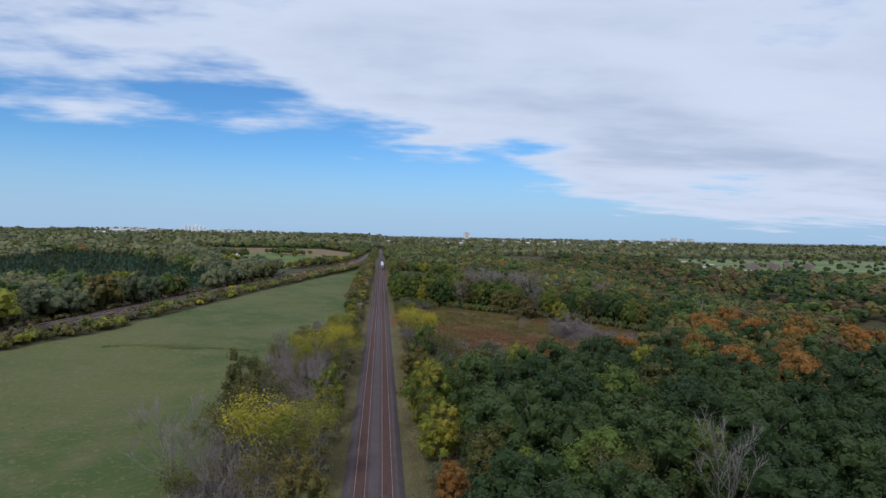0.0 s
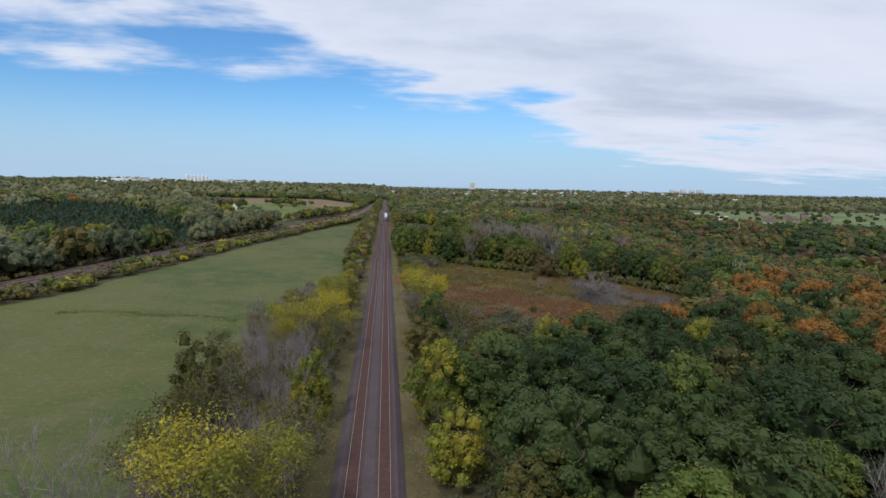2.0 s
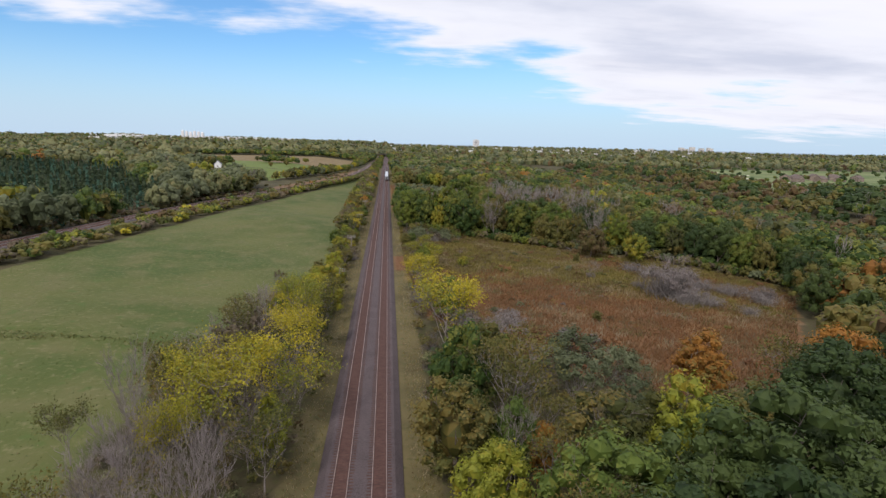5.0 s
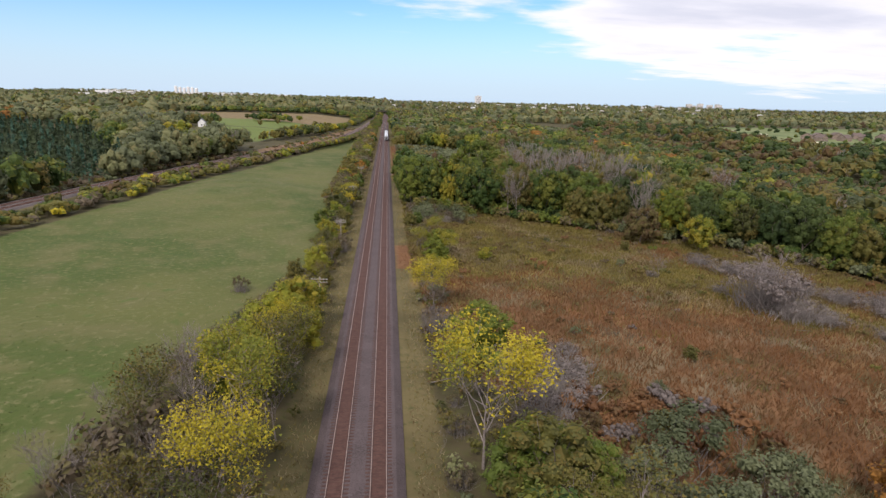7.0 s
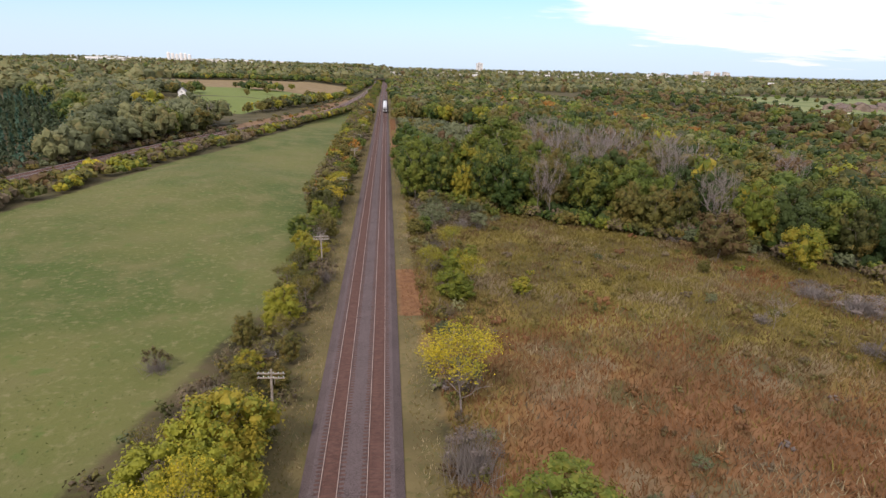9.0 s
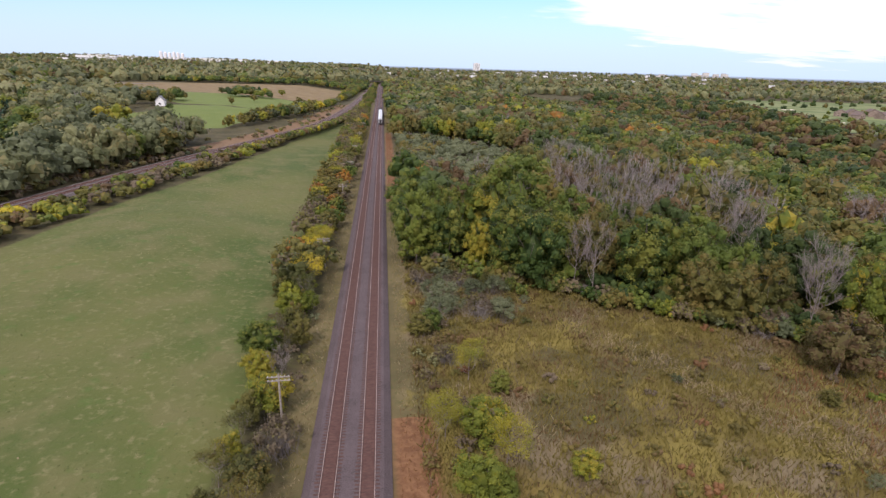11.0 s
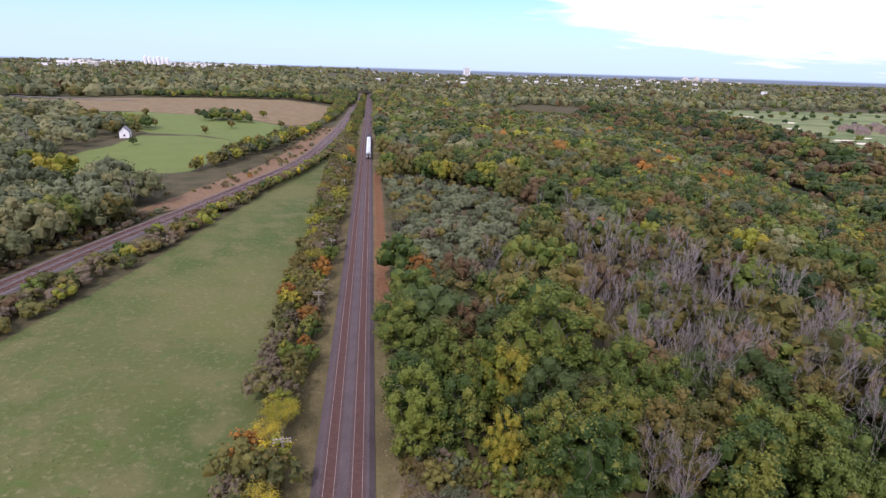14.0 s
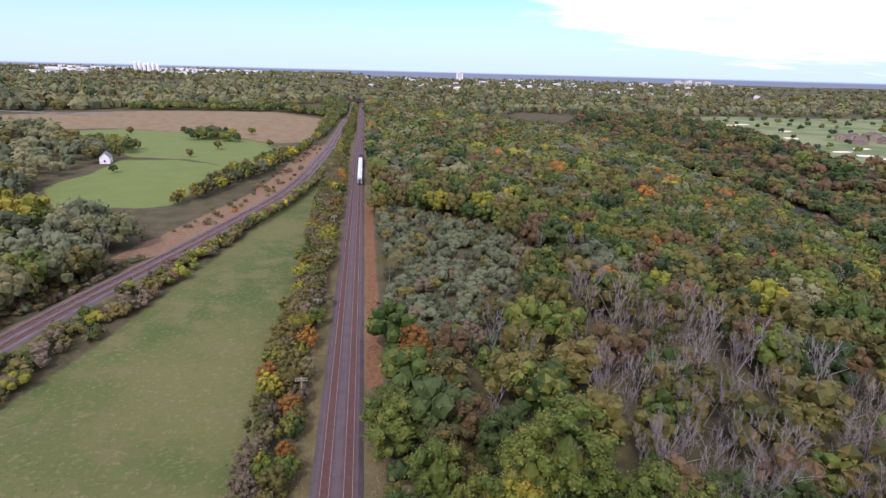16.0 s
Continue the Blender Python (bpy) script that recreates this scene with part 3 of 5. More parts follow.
def thin_shape(seed, leaf, height=11.0, radius=4.2, n=900, size=0.22, bark=None, share=0.5):
    """A half-bare tree: grey branches with leaves left in tufts on the upper twigs."""
    rng = np.random.default_rng(seed)
    p0, p1, r0, r1, tips = skeleton_of(rng, height * 0.95, radius, 2.0, 10, 6, 4, 0.15, 0.016, 1.1)
    high = tips[:, 2] + 0.25 * np.hypot(tips[:, 0], tips[:, 1]) + rng.normal(0, height * 0.10, len(tips))
    good = tips[np.argsort(-high)[: int(len(tips) * share)]]
    tuft = good[rng.permutation(len(good))[:150]]
    c = tuft[rng.integers(0, len(tuft), n)] + rng.normal(0, 1, (n, 3)) * (0.62, 0.62, 0.42)
    q = leaves(rng, c, unit(rng.normal(0, 0.8, (n, 3)) + (0, 0, 0.6)), size)
    return height, [("trunk", quad_mesh("trunk", sticks(p0, p1, r0, r1, 0.016), [bark or TWIG_BARK])), ("crown", quad_mesh("crown", q, [LEAF[leaf]]))]


def bare_shape(seed, height=12.0, radius=4.2, bark=None, twigs=9):
    rng = np.random.default_rng(seed)
    p0, p1, r0, r1, _ = skeleton_of(rng, height, radius, 2.0, 12, 7, twigs, 0.105, 0.011, 1.5)
    k = 3
    return height, [("trunk", quad_mesh("trunk", prisms(p0[:k], p1[:k], r0[:k], r1[:k], 4), [bark or TWIG_BARK])),
                    ("branchwork", quad_mesh("branchwork", sticks(p0[k:], p1[k:], r0[k:], r1[k:], 0.011), [bark or TWIG_BARK]))]


def shrub_shape(seed, leaf, height=3.0, radius=2.2, n=520, size=0.22, twig=0.4, mass=0.45):
    rng = np.random.default_rng(seed)
    q, _ = crown(rng, n, radius, 0.1, height, size, 14, 0.8, -0.2, False, mass)
    m = int(150 * twig) + 20
    a = rng.normal(0, radius * 0.3, (m, 3)) * (1, 1, 0)
    b = a + unit(rng.normal(0, 0.45, (m, 3)) + (0, 0, 1)) * height * rng.uniform(0.5, 1.05, (m, 1))
    st = prisms(a, b, np.full(m, 0.03), np.full(m, 0.012), 3, True)
    return height, [("stem", quad_mesh("stem", st, [LEAF["twig"]])), ("crown", quad_mesh("crown", q, [LEAF[leaf]]))]


def spruce_quads(rng, height, radius, n, size):
    f = rng.uniform(0, 1, n) ** 0.8
    r = radius * (1 - f) * rng.uniform(0.55, 1.05, n) * (0.8 + 0.2 * np.cos(f * 40))
    a = rng.uniform(0, 2 * np.pi, n)
    c = np.stack([r * np.cos(a), r * np.sin(a), height * (0.06 + 0.92 * f)], -1)
    nrm = unit(np.stack([np.cos(a), np.sin(a), np.full(n, 0.7)], -1) + rng.normal(0, 0.3, (n, 3)))
    return leaves(rng, c, nrm, size)


def spruce_shape(seed, leaf="conifer", height=12.0, radius=2.6):
    rng = np.random.default_rng(seed)
    p = prisms(np.array([[0, 0, 0.0]]), np.array([[0, 0, height * 0.97]]), np.array([0.2]), np.array([0.02]), 5)
    return height, [("trunk", quad_mesh("trunk", p, [BARK])), ("crown", quad_mesh("crown", spruce_quads(rng, height, radius, 520, 0.38), [LEAF[leaf]]))]


KINDS = {
    "green": Kind("tree", "full green broad-leaved tree in early autumn", "tree", "green trees", [full_shape(10 + i, "green", 12, 3.9 + 0.35 * i, 0.4, 2700, 0.175) for i in range(4)]),
    "bright": Kind("tree", "tall fresh green tree at the edge of the wood", "tree", "tall green trees", [full_shape(15 + i, "bright", 16, 4.4 + 0.4 * i, 0.6, 3600, 0.185, 54) for i in range(3)]),
    "dark": Kind("tree", "dense dark green broad-leaved forest tree", "tree", "dark green trees", [full_shape(20 + i, "dark", 13, 5.0 + 0.35 * i, 1.4, 2700, 0.19) for i in range(4)]),
    "lime": Kind("tree", "tree with yellow-green autumn leaves", "tree", "yellow-green trees", [full_shape(30 + i, "lime", 9, 3.6, 0.4, 2700, 0.14) for i in range(3)]),
    "yellow": Kind("tree", "half-bare tree with bright yellow leaves", "tree", "yellow trees", [thin_shape(40 + i, "yellow", 11, 4.2, 4600, 0.105, None, 0.72) for i in range(4)]),
    "olive": Kind("tree", "dull olive and brown autumn tree", "tree", "olive trees", [full_shape(50 + i, "olive", 11, 4.0, 0.4, 2700, 0.15) for i in range(3)]),
    "thin": Kind("tree", "half-bare tree with olive leaves on grey branches", "tree", "thin trees", [thin_shape(55 + i, "olive", 10, 4.0, 2000, 0.13, None, 0.8) for i in range(3)]),
    "orange": Kind("tree", "tree with orange autumn leaves", "tree", "orange trees", [full_shape(60 + i, "orange", 10, 4.0, 0.4, 2700, 0.15) for i in range(2)]),
    "russet": Kind("tree", "brown-red autumn tree with dense foliage", "tree", "russet trees", [full_shape(65 + i, "russet", 10, 3.9, 0.4, 2700, 0.15) for i in range(2)]),
    "red": Kind("tree", "small tree with scarlet autumn leaves", "tree", "red trees", [full_shape(70, "red", 8, 2.6, 1.0, 900, 0.28)]),
    "grey": Kind("shrub", "grey-green willow shrub with fine upright stems", "shrub", "willow shrubs", [shrub_shape(80 + i, "grey", 5, 3.2, 1500, 0.12, 0.3) for i in range(3)]),
    "scrub": Kind("shrub", "dry brown roadside brush with few leaves", "shrub", "brush", [shrub_shape(85 + i, "scrub", 3.0, 2.3, 700, 0.10, 1.0) for i in range(3)]),
    "thicket": Kind("shrub", "leafless grey-purple thicket in the old field", "shrub", "thickets", [shrub_shape(88 + i, "thicket", 3.0, 2.6, 1500, 0.06, 3.0, 0) for i in range(2)]),
    "bare": Kind("bare_tree", "leafless grey tree with fine twigs", "tree", "bare trees", [bare_shape(90 + i, 12, 4.2) for i in range(3)]),
    "spruce": Kind("conifer", "dark green spruce of a plantation", "conifer", "spruces", [spruce_shape(100 + i) for i in range(2)]),
}

planted = []


def plant(kind, rows):
    """Single trees: x, y, height, width against the usual."""
    for x, y, h, wide in rows:
        i = len(planted)
        KINDS[kind].plant(x, y, h, (i * 2.399) % 6.283, i, wide)
        planted.append((x, y))


def scatter(rng, poly, gap, avoid=(), margin=0.0):
    """Random places in a shape, at least gap metres apart."""
    px, py = np.array(poly, float).T
    n = int((px.max() - px.min()) * (py.max() - py.min()) / gap ** 2 * 4) + 20
    x, y = rng.uniform(px.min(), px.max(), n), rng.uniform(py.min(), py.max(), n)
    ok = inside(x, y, poly) > margin
    for a in avoid:
        ok &= inside(x, y, a) < -1.5
    x, y = x[ok], y[ok]
    cells, keep = {}, []
    for i in range(len(x)):
        c = (int(x[i] // gap), int(y[i] // gap))
        if all((x[i] - x[j]) ** 2 + (y[i] - y[j]) ** 2 >= gap * gap for a in (-1, 0, 1) for b in (-1, 0, 1) for j in cells.get((c[0] + a, c[1] + b), ())):
            cells.setdefault(c, []).append(i)
            keep.append(i)
    return x[keep], y[keep]


PALETTE = ("pale", "green", "dark", "lime", "olive", "orange", "russet", "grey", "yellow", "twig", "conifer", "pine", "scrub", "gold", "rustgrass", "thicket")


def woods(name, label, rng, x, y, mix, height, count, size, width=0.42, mass=None):
    """Many trees far off as one thing. mix: shares of the palette's colours."""
    w = np.array([mix.get(k, 0.0) for k in PALETTE])
    kinds = rng.choice(len(PALETTE), len(x), p=w / w.sum())
    shapes = []
    for i in range(8):
        r = np.random.default_rng(200 + i)
        big = count > 150
        q = crown(r, count // 2 if big else max(8, count * 2 // 5), width, 0.06 if big else 0.0, 1.0, size * 1.1, 15 if big else 6 if count > 40 else 1, 0.4, -0.5 if big else -0.3, False, mass or (0.78 if big else 0.9))[0]
        shapes.append(np.concatenate([q, core_quads(width * 0.5, 0.2, 0.82, 2, 5)]) if big else q)
    twiggy = []
    for i in range(3):
        p0, p1, r0, r1, _ = skeleton_of(np.random.default_rng(300 + i), 1.0, 0.24, 0.1, 11 if count > 150 else 7, 5 if count > 150 else 3, 5 if count > 150 else 2, 0.009, 0.0017 if count > 150 else 0.004, 2.6)
        twiggy.append(sticks(p0, p1, r0, r1, 0.0017 if count > 150 else 0.004, 3))
    firs = [spruce_quads(np.random.default_rng(310 + i), 1.0, 0.24, count, size * 0.9) for i in range(3)]
    z = land(x, y)
    out, which, tone = [], [], []
    for i in range(len(x)):
        k = PALETTE[kinds[i]]
        pool = twiggy if k == "twig" else firs if k in ("conifer", "pine") else shapes
        q = pool[i % len(pool)]
        h = height * rng.uniform(0.72, 1.22)
        a = rng.uniform(0, 6.283)
        c, s = np.cos(a) * h, np.sin(a) * h
        wide = rng.uniform(0.85, 1.2)
        out.append(q @ np.array([[c * wide, s * wide, 0], [-s * wide, c * wide, 0], [0, 0, h]]) + (x[i], y[i], z[i] - 0.2))
        which.append(np.full(len(q), kinds[i]))
        tone.append(np.full(len(q), 1.0 + rng.uniform(0, 1), np.float32))
    me = quad_mesh(name, np.concatenate(out), [LEAF[k] for k in PALETTE], np.concatenate(which))
    me.attributes.new("tint", "FLOAT", "FACE").data.foreach_set("value", np.concatenate(tone))
    return tagged(new(name, me), label, "woods", kind="stuff")

# ---- what grows where ----
rng = np.random.default_rng(11)
# single trees along the line, in the old field and along the wood's edge
plant("olive", [(-9.3, 70.2, 10.8, 0.9), (26.6, 137.5, 11.2, 1.3), (46.6, 142.5, 9.9, 1.3), (34.9, 143, 8.7, 1.08), (17.4, 164.5, 9.9, 1.3), (-10.3, 248.2, 5.1, 1.3), (8.8, 282.3, 4.2, 1.3), (-10.9, 343.7, 5.9, 1.3), (-12.2, 375, 6.8, 1.3), (-13.2, 397.8, 6.8, 1.3), (41, 406.7, 9.9, 1.3), (-11.7, 428, 6.8, 1.3), (-15.5, 457, 6.8, 1.3), (-13.6, 577.8, 6.8, 1.3)])
plant("bare", [(-28, 76.9, 14, 1.24), (-24.2, 140.2, 14, 0.6), (-24.4, 166, 7, 1.3), (62.1, 235.4, 5.2, 1.3), (-10.7, 268.8, 5.2, 1.25), (55.2, 358.4, 17.5, 0.8), (68, 359.1, 15.8, 0.93), (71.9, 415.2, 17.5, 1.21)])
plant("orange", [(10.8, 79.2, 6, 1.06), (19.3, 138.2, 7.5, 0.64), (-10.3, 352.3, 4.5, 1.04), (-11.4, 367.3, 5, 1.26), (17, 386.7, 10.2, 1.3)])
plant("thin", [(31.6, 68.5, 10.8, 0.87), (-23.8, 181, 7.7, 1.17), (12.9, 444.7, 8.5, 1.3)])
plant("yellow", [(-18.6, 134.1, 10.8, 0.6), (16.9, 250.8, 5.1, 1.3), (10.5, 256.1, 5.1, 1.3), (15.1, 268.7, 5.1, 1.3), (-11.3, 303.5, 5.9, 1.3), (-12.3, 320.6, 5.1, 1.3), (-10.9, 323.8, 5.9, 1.3), (-13.2, 403, 5.9, 1.3), (13.8, 591, 8.5, 1.3)])
plant("lime", [(-10.7, 142.3, 8.7, 0.61), (14.6, 245.7, 4.2, 1.3), (25.4, 249.1, 3.4, 1.3), (15.2, 255.5, 5.9, 1.3), (-12.5, 289.6, 5.1, 1.3), (-12, 328.5, 5.9, 1.3), (-11.2, 482.2, 6.8, 1.3)])
plant("scrub", [(-19.4, 169, 8.9, 0.95), (-16.9, 172, 7.6, 1.02), (-25, 224.6, 3.3, 0.71), (-8.8, 254.7, 4.4, 0.93)])
plant("green", [(38.9, 137.1, 10.2, 1.3), (15.9, 137.8, 9.9, 0.6), (19, 265.6, 3.7, 1.3), (-14.9, 276, 6.8, 1.3), (10.6, 352.7, 11.9, 1.3), (9.9, 356.8, 12.2, 1.09)])
plant("russet", [(24.8, 176.5, 3.4, 1.3), (24.4, 352.2, 12.7, 0.96)])
plant("grey", [(14.5, 297, 4.2, 1.3)])
plant("red", [(12.9, 548.9, 6.6, 1.3)])
plant("yellow", [(-10, 80.6, 12.3, 1), (-16, 77, 13.5, 1.15), (-16, 142, 12.5, 1.1), (-10, 147, 12, 0.95), (-11.5, 163.5, 10.8, 1), (-12.3, 174.5, 11.7, 1), (-19.5, 146, 11, 0.9), (-12.5, 196, 8, 1)])
plant("lime", [(-17, 187, 8.5, 1.1), (-13, 185, 9, 0.95), (-10.3, 112, 12.3, 0.75), (-12.3, 205, 8.6, 1.2), (9.6, 111, 14, 0.85), (10.6, 94, 9.8, 1), (20.6, 72, 10.5, 1), (12, 129, 10, 0.9), (-21, 152, 7, 1), (13, 246, 5.5, 1.2)])
plant("green", [(12, 149, 14, 0.8)])
plant("olive", [(-27, 111.5, 15.2, 0.72), (18, 84, 10.5, 1.1), (9.8, 139, 11.3, 1.1), (13, 154, 8, 1), (-23, 117, 9, 0.9)])
plant("thin", [(17, 144.5, 12.5, 0.95), (19.5, 120, 10, 1)])
plant("russet", [(10.3, 151.5, 8.5, 0.8), (83.5, 295, 5.5, 1)])
plant("thicket", [(24, 184, 4.2, 1.3), (20, 178, 4.5, 1.1), (27, 191, 3.4, 1.4), (18, 192, 3.6, 1.1)])
plant("grey", [(34, 172, 6.5, 1.2), (38, 163, 6.2, 1.2), (31, 159, 7.4, 0.95), (36, 152, 6.5, 0.95), (41, 165, 5.5, 1), (29, 168, 5, 1)])
plant("bare", [(-13.5, 124, 10, 0.9), (-15, 131, 9.5, 0.9), (-17, 118, 9.5, 0.9), (-12, 101, 9.5, 0.9), (-19, 128, 9, 0.9), (-14, 107, 9, 0.9), (16, 136, 9, 0.9)])
# the tall trees that face the old field
plant("bright", [(10.5, 317, 17.2, 0.95), (20.8, 325.5, 17.5, 0.78), (40, 313, 16.4, 0.95), (37, 334, 23.3, 1.15), (30, 331, 21, 0.85), (29.6, 309.5, 17.5, 0.85), (70.9, 309, 16, 1.1)])
plant("green", [(54.9, 302, 17.5, 0.95), (16, 336, 16, 0.8), (47, 325, 17, 0.8)])
plant("lime", [(23.4, 312, 11.5, 0.6), (87.5, 263, 10, 1.0)])
plant("olive", [(47.1, 307, 17.5, 0.8), (62, 316, 15, 0.9), (78, 318, 15, 0.9), (92, 284, 13, 0.9), (104, 268, 13, 0.9)])
plant("dark", [(92, 300, 15, 1.0), (101, 288, 14.5, 0.95), (112, 275, 15, 0.95), (84, 308, 15, 0.9)])
plant("bare", [(79.2, 306, 18.5, 0.85), (64.7, 323, 18.2, 1.0), (90, 331, 19, 1.0), (139, 339, 15, 1.5), (77, 219, 10.5, 1.75), (72, 332, 17, 0.9), (56, 336, 17, 0.8), (84, 322, 16, 0.9)])
plant("bare", [(44.3, 65.8, 15.5, 0.9)])
plant("russet", [(74, 270.5, 11.5, 1.1)])
plant("yellow", [(10.6, 214.5, 8.8, 1.25), (12, 171, 13, 1.2)])
plant("lime", [(68, 137, 13.5, 0.8), (36, 138, 12, 0.9)])
plant("thicket", [(77, 219.5, 8.5, 1.15), (79, 214, 5, 1.2)])
plant("bright", [(15.4, 194, 10, 1.4)])
plant("green", [(15.9, 167.4, 7.8, 1.3)])
plant("thicket", [(10.2, 205, 5, 0.7), (29, 198, 1.9, 1.5)])
plant("orange", [(51.5, 161, 10, 1.15), (72, 158, 13, 0.95), (87, 145, 15.5, 0.75), (91, 133, 15.5, 1.0), (98, 120, 16, 1.0), (141, 191, 16, 1.0), (152, 185, 16, 1.0), (124, 196, 15, 1.0), (146, 156, 16.5, 1.0), (176, 179, 16, 1.0), (133, 186, 15, 1.0), (96, 139, 14.5, 0.95), (160, 172, 15.5, 1.0), (104, 126, 15, 0.9), (112, 140, 15.5, 0.9), (118, 186, 14, 1.0), (134, 166, 15.5, 1.0)])
plant("olive", [(112, 213, 12, 1.0), (124, 229, 13, 1.0), (116, 206, 13, 1.0)])
plant("dark", [(118, 221, 13, 1.0), (107, 203, 13, 0.9), (127, 237, 13, 1.0)])
plant("lime", [(-11.5, 206, 9.2, 1.15), (-15.5, 200, 7.5, 1.2), (-10.5, 199, 8, 1.0), (-12.5, 238, 6, 1.2), (-11, 262, 5.5, 1.2), (-14, 270, 5, 1.1)])
plant("thin", [(59.5, 152.4, 10.5, 1.2), (20.3, 153.7, 10, 1.1)])
NEAR_WOOD = ((15, 40), (17, 118), (28, 146), (60, 148), (85, 170), (105, 196), (128, 226), (200, 230), (215, 60), (110, 40))


def free(x, y, gap):
    """True where no single tree stands within gap metres."""
    p = np.array(planted)
    return np.array([np.hypot(p[:, 0] - a, p[:, 1] - b).min() > gap for a, b in zip(x, y)], bool) if len(x) else np.zeros(0, bool)


xw, yw = scatter(rng, NEAR_WOOD, 7.6)
ok = free(xw, yw, 5.0)
xw, yw = xw[ok], yw[ok]
order = np.hypot(xw - 48, yw - 105).argsort()
for i in order[:94]:
    autumn = yw[i] > 155 and xw[i] > 75
    k = rng.choice(["dark", "green", "olive", "orange"], p=[0.40, 0.14, 0.24, 0.22] if autumn else [0.90, 0.09, 0.01, 0.0])
    plant(k, [(xw[i], yw[i], rng.uniform(11, 15.5), rng.uniform(1.0, 1.2))])
o = order[94:]
woods("woodland_behind_the_oaks", "dense mixed autumn woodland", rng, xw[o], yw[o], {"dark": 5, "green": 3, "olive": 3, "orange": 2, "russet": 2}, 13, 520, 0.030, 0.48)

EDGE = ((9, 320), (21, 310), (46, 298), (65, 289), (80, 281), (97, 269), (115, 249), (125, 235), (140, 252), (112, 292), (80, 318), (40, 345), (9, 352))
xe, ye = scatter(rng, EDGE, 5.6)
ok = free(xe, ye, 5.0)
for x, y in zip(xe[ok], ye[ok]):
    plant(rng.choice(["green", "dark", "olive", "bare", "lime"], p=[0.52, 0.12, 0.25, 0.06, 0.05]), [(x, y, rng.uniform(12, 16), rng.uniform(0.78, 0.98))])
ye_ = np.linspace(0, 1, 130)
xs_, ys_ = np.interp(ye_ * 7, range(8), (8, 21, 46, 65, 80, 97, 114, 124)), np.interp(ye_ * 7, range(8), (322, 311, 299, 290, 282, 270, 250, 235))
woods("wood_edge_thicket", "low olive and grey bushes along the edge of the wood", rng, xs_ + rng.normal(0, 1.5, 130), ys_ + rng.normal(0, 2.0, 130) - 1, {"olive": 4, "grey": 2, "scrub": 3, "twig": 1, "lime": 0.6, "green": 3}, 3.4, 200, 0.055, 0.6)
x, y = scatter(rng, EDGE, 3.3)
# mostly dark leaves, so that colour deepens the shade between the crowns
woods("wood_understorey", "shrubs and saplings under the edge of the wood", rng, x, y, {"green": 2, "olive": 1.5, "dark": 8, "scrub": 0.5}, 3.8, 90, 0.065, 0.6)

MIX = {"green": 8, "dark": 4, "olive": 7.5, "russet": 2.6, "orange": 0.7, "twig": 2.4, "grey": 2.2, "lime": 1.3, "pale": 0.6}
EAST_1 = ((9, 356), (40, 350), (80, 322), (112, 292), (140, 252), (200, 235), (260, 320), (280, 480), (282, 620), (11, 620))
SHRUBS = ((11, 400), (30, 385), (52, 405), (60, 440), (75, 480), (60, 520), (30, 545), (12, 540))
x, y = scatter(rng, EAST_1, 7.4, (SHRUBS,))
ok = free(x, y, 5.0)
x, y = x[ok], y[ok]
GROVE = ((50, 325), (105, 318), (120, 350), (90, 420), (60, 410))
bareland = inside(x, y, GROVE) > 0
woods("mixed_woodland", "mixed autumn woodland of green, olive and russet trees", rng, x[~bareland], y[~bareland], MIX, 13, 480, 0.029, 0.47)
xg, yg = scatter(rng, GROVE, 5.4)
woods("leafless_grove", "grove of leafless grey trees among olive ones", rng, xg, yg, {"twig": 8, "olive": 2, "russet": 1.2, "green": 1.0}, 14.5, 480, 0.028, 0.40)
x, y = scatter(rng, SHRUBS, 3.6)
ok = free(x, y, 2.5)
woods("shrub_thicket", "grey-green shrub thicket with bare stems", rng, x[ok], y[ok], {"grey": 7, "olive": 1.5, "twig": 1.5, "scrub": 1}, 4.6, 149, 0.05, 0.62)
EAST_2 = ((11, 620), (282, 620), (305, 730), (330, 830), (330, 1200), (250, 1480), (10, 1480))
x, y = scatter(rng, EAST_2, 8.6)
woods("woodland_towards_the_river", "mixed autumn woodland seen from above", rng, x, y, {"green": 9, "dark": 3, "olive": 7, "russet": 2.2, "orange": 0.5, "grey": 2.5, "pale": 2.6, "lime": 1.4, "twig": 0.8}, 13, 85, 0.085, 0.56)
yb = np.repeat(np.arange(380, 1330, 7.0), 8)
xb = curve_x(yb, RIVER_Y, RIVER_X, 40)
for name_, side_, lo_, hi_ in (("riverside_trees", -1, 11, 72), ("far_bank_trees", 1, 10, 48)):
    off = side_ * rng.uniform(lo_, hi_, len(yb))
    woods(name_, "dark green and brown trees on the steep river bank", rng, xb + off, yb + rng.uniform(-3, 3, len(yb)), {"green": 3, "olive": 4, "dark": 6, "russet": 2.5, "grey": 1}, 9.5, 60, 0.09, 0.55)
FAR_BANK = ((346, 420), (352, 560), (362, 700), (368, 1000), (356, 1250), (470, 1350), (590, 1340), (575, 1200), (590, 1100), (516, 850), (480, 765), (560, 690), (800, 610), (1300, 680), (1300, 300), (420, 200))
x, y = scatter(rng, FAR_BANK, 12.5)
woods("woodland_beyond_the_river", "brown-green autumn woodland on the far bank", rng, x, y, {"dark": 8, "green": 2, "olive": 3.5, "russet": 5, "twig": 2}, 13.5, 55, 0.11, 0.62)

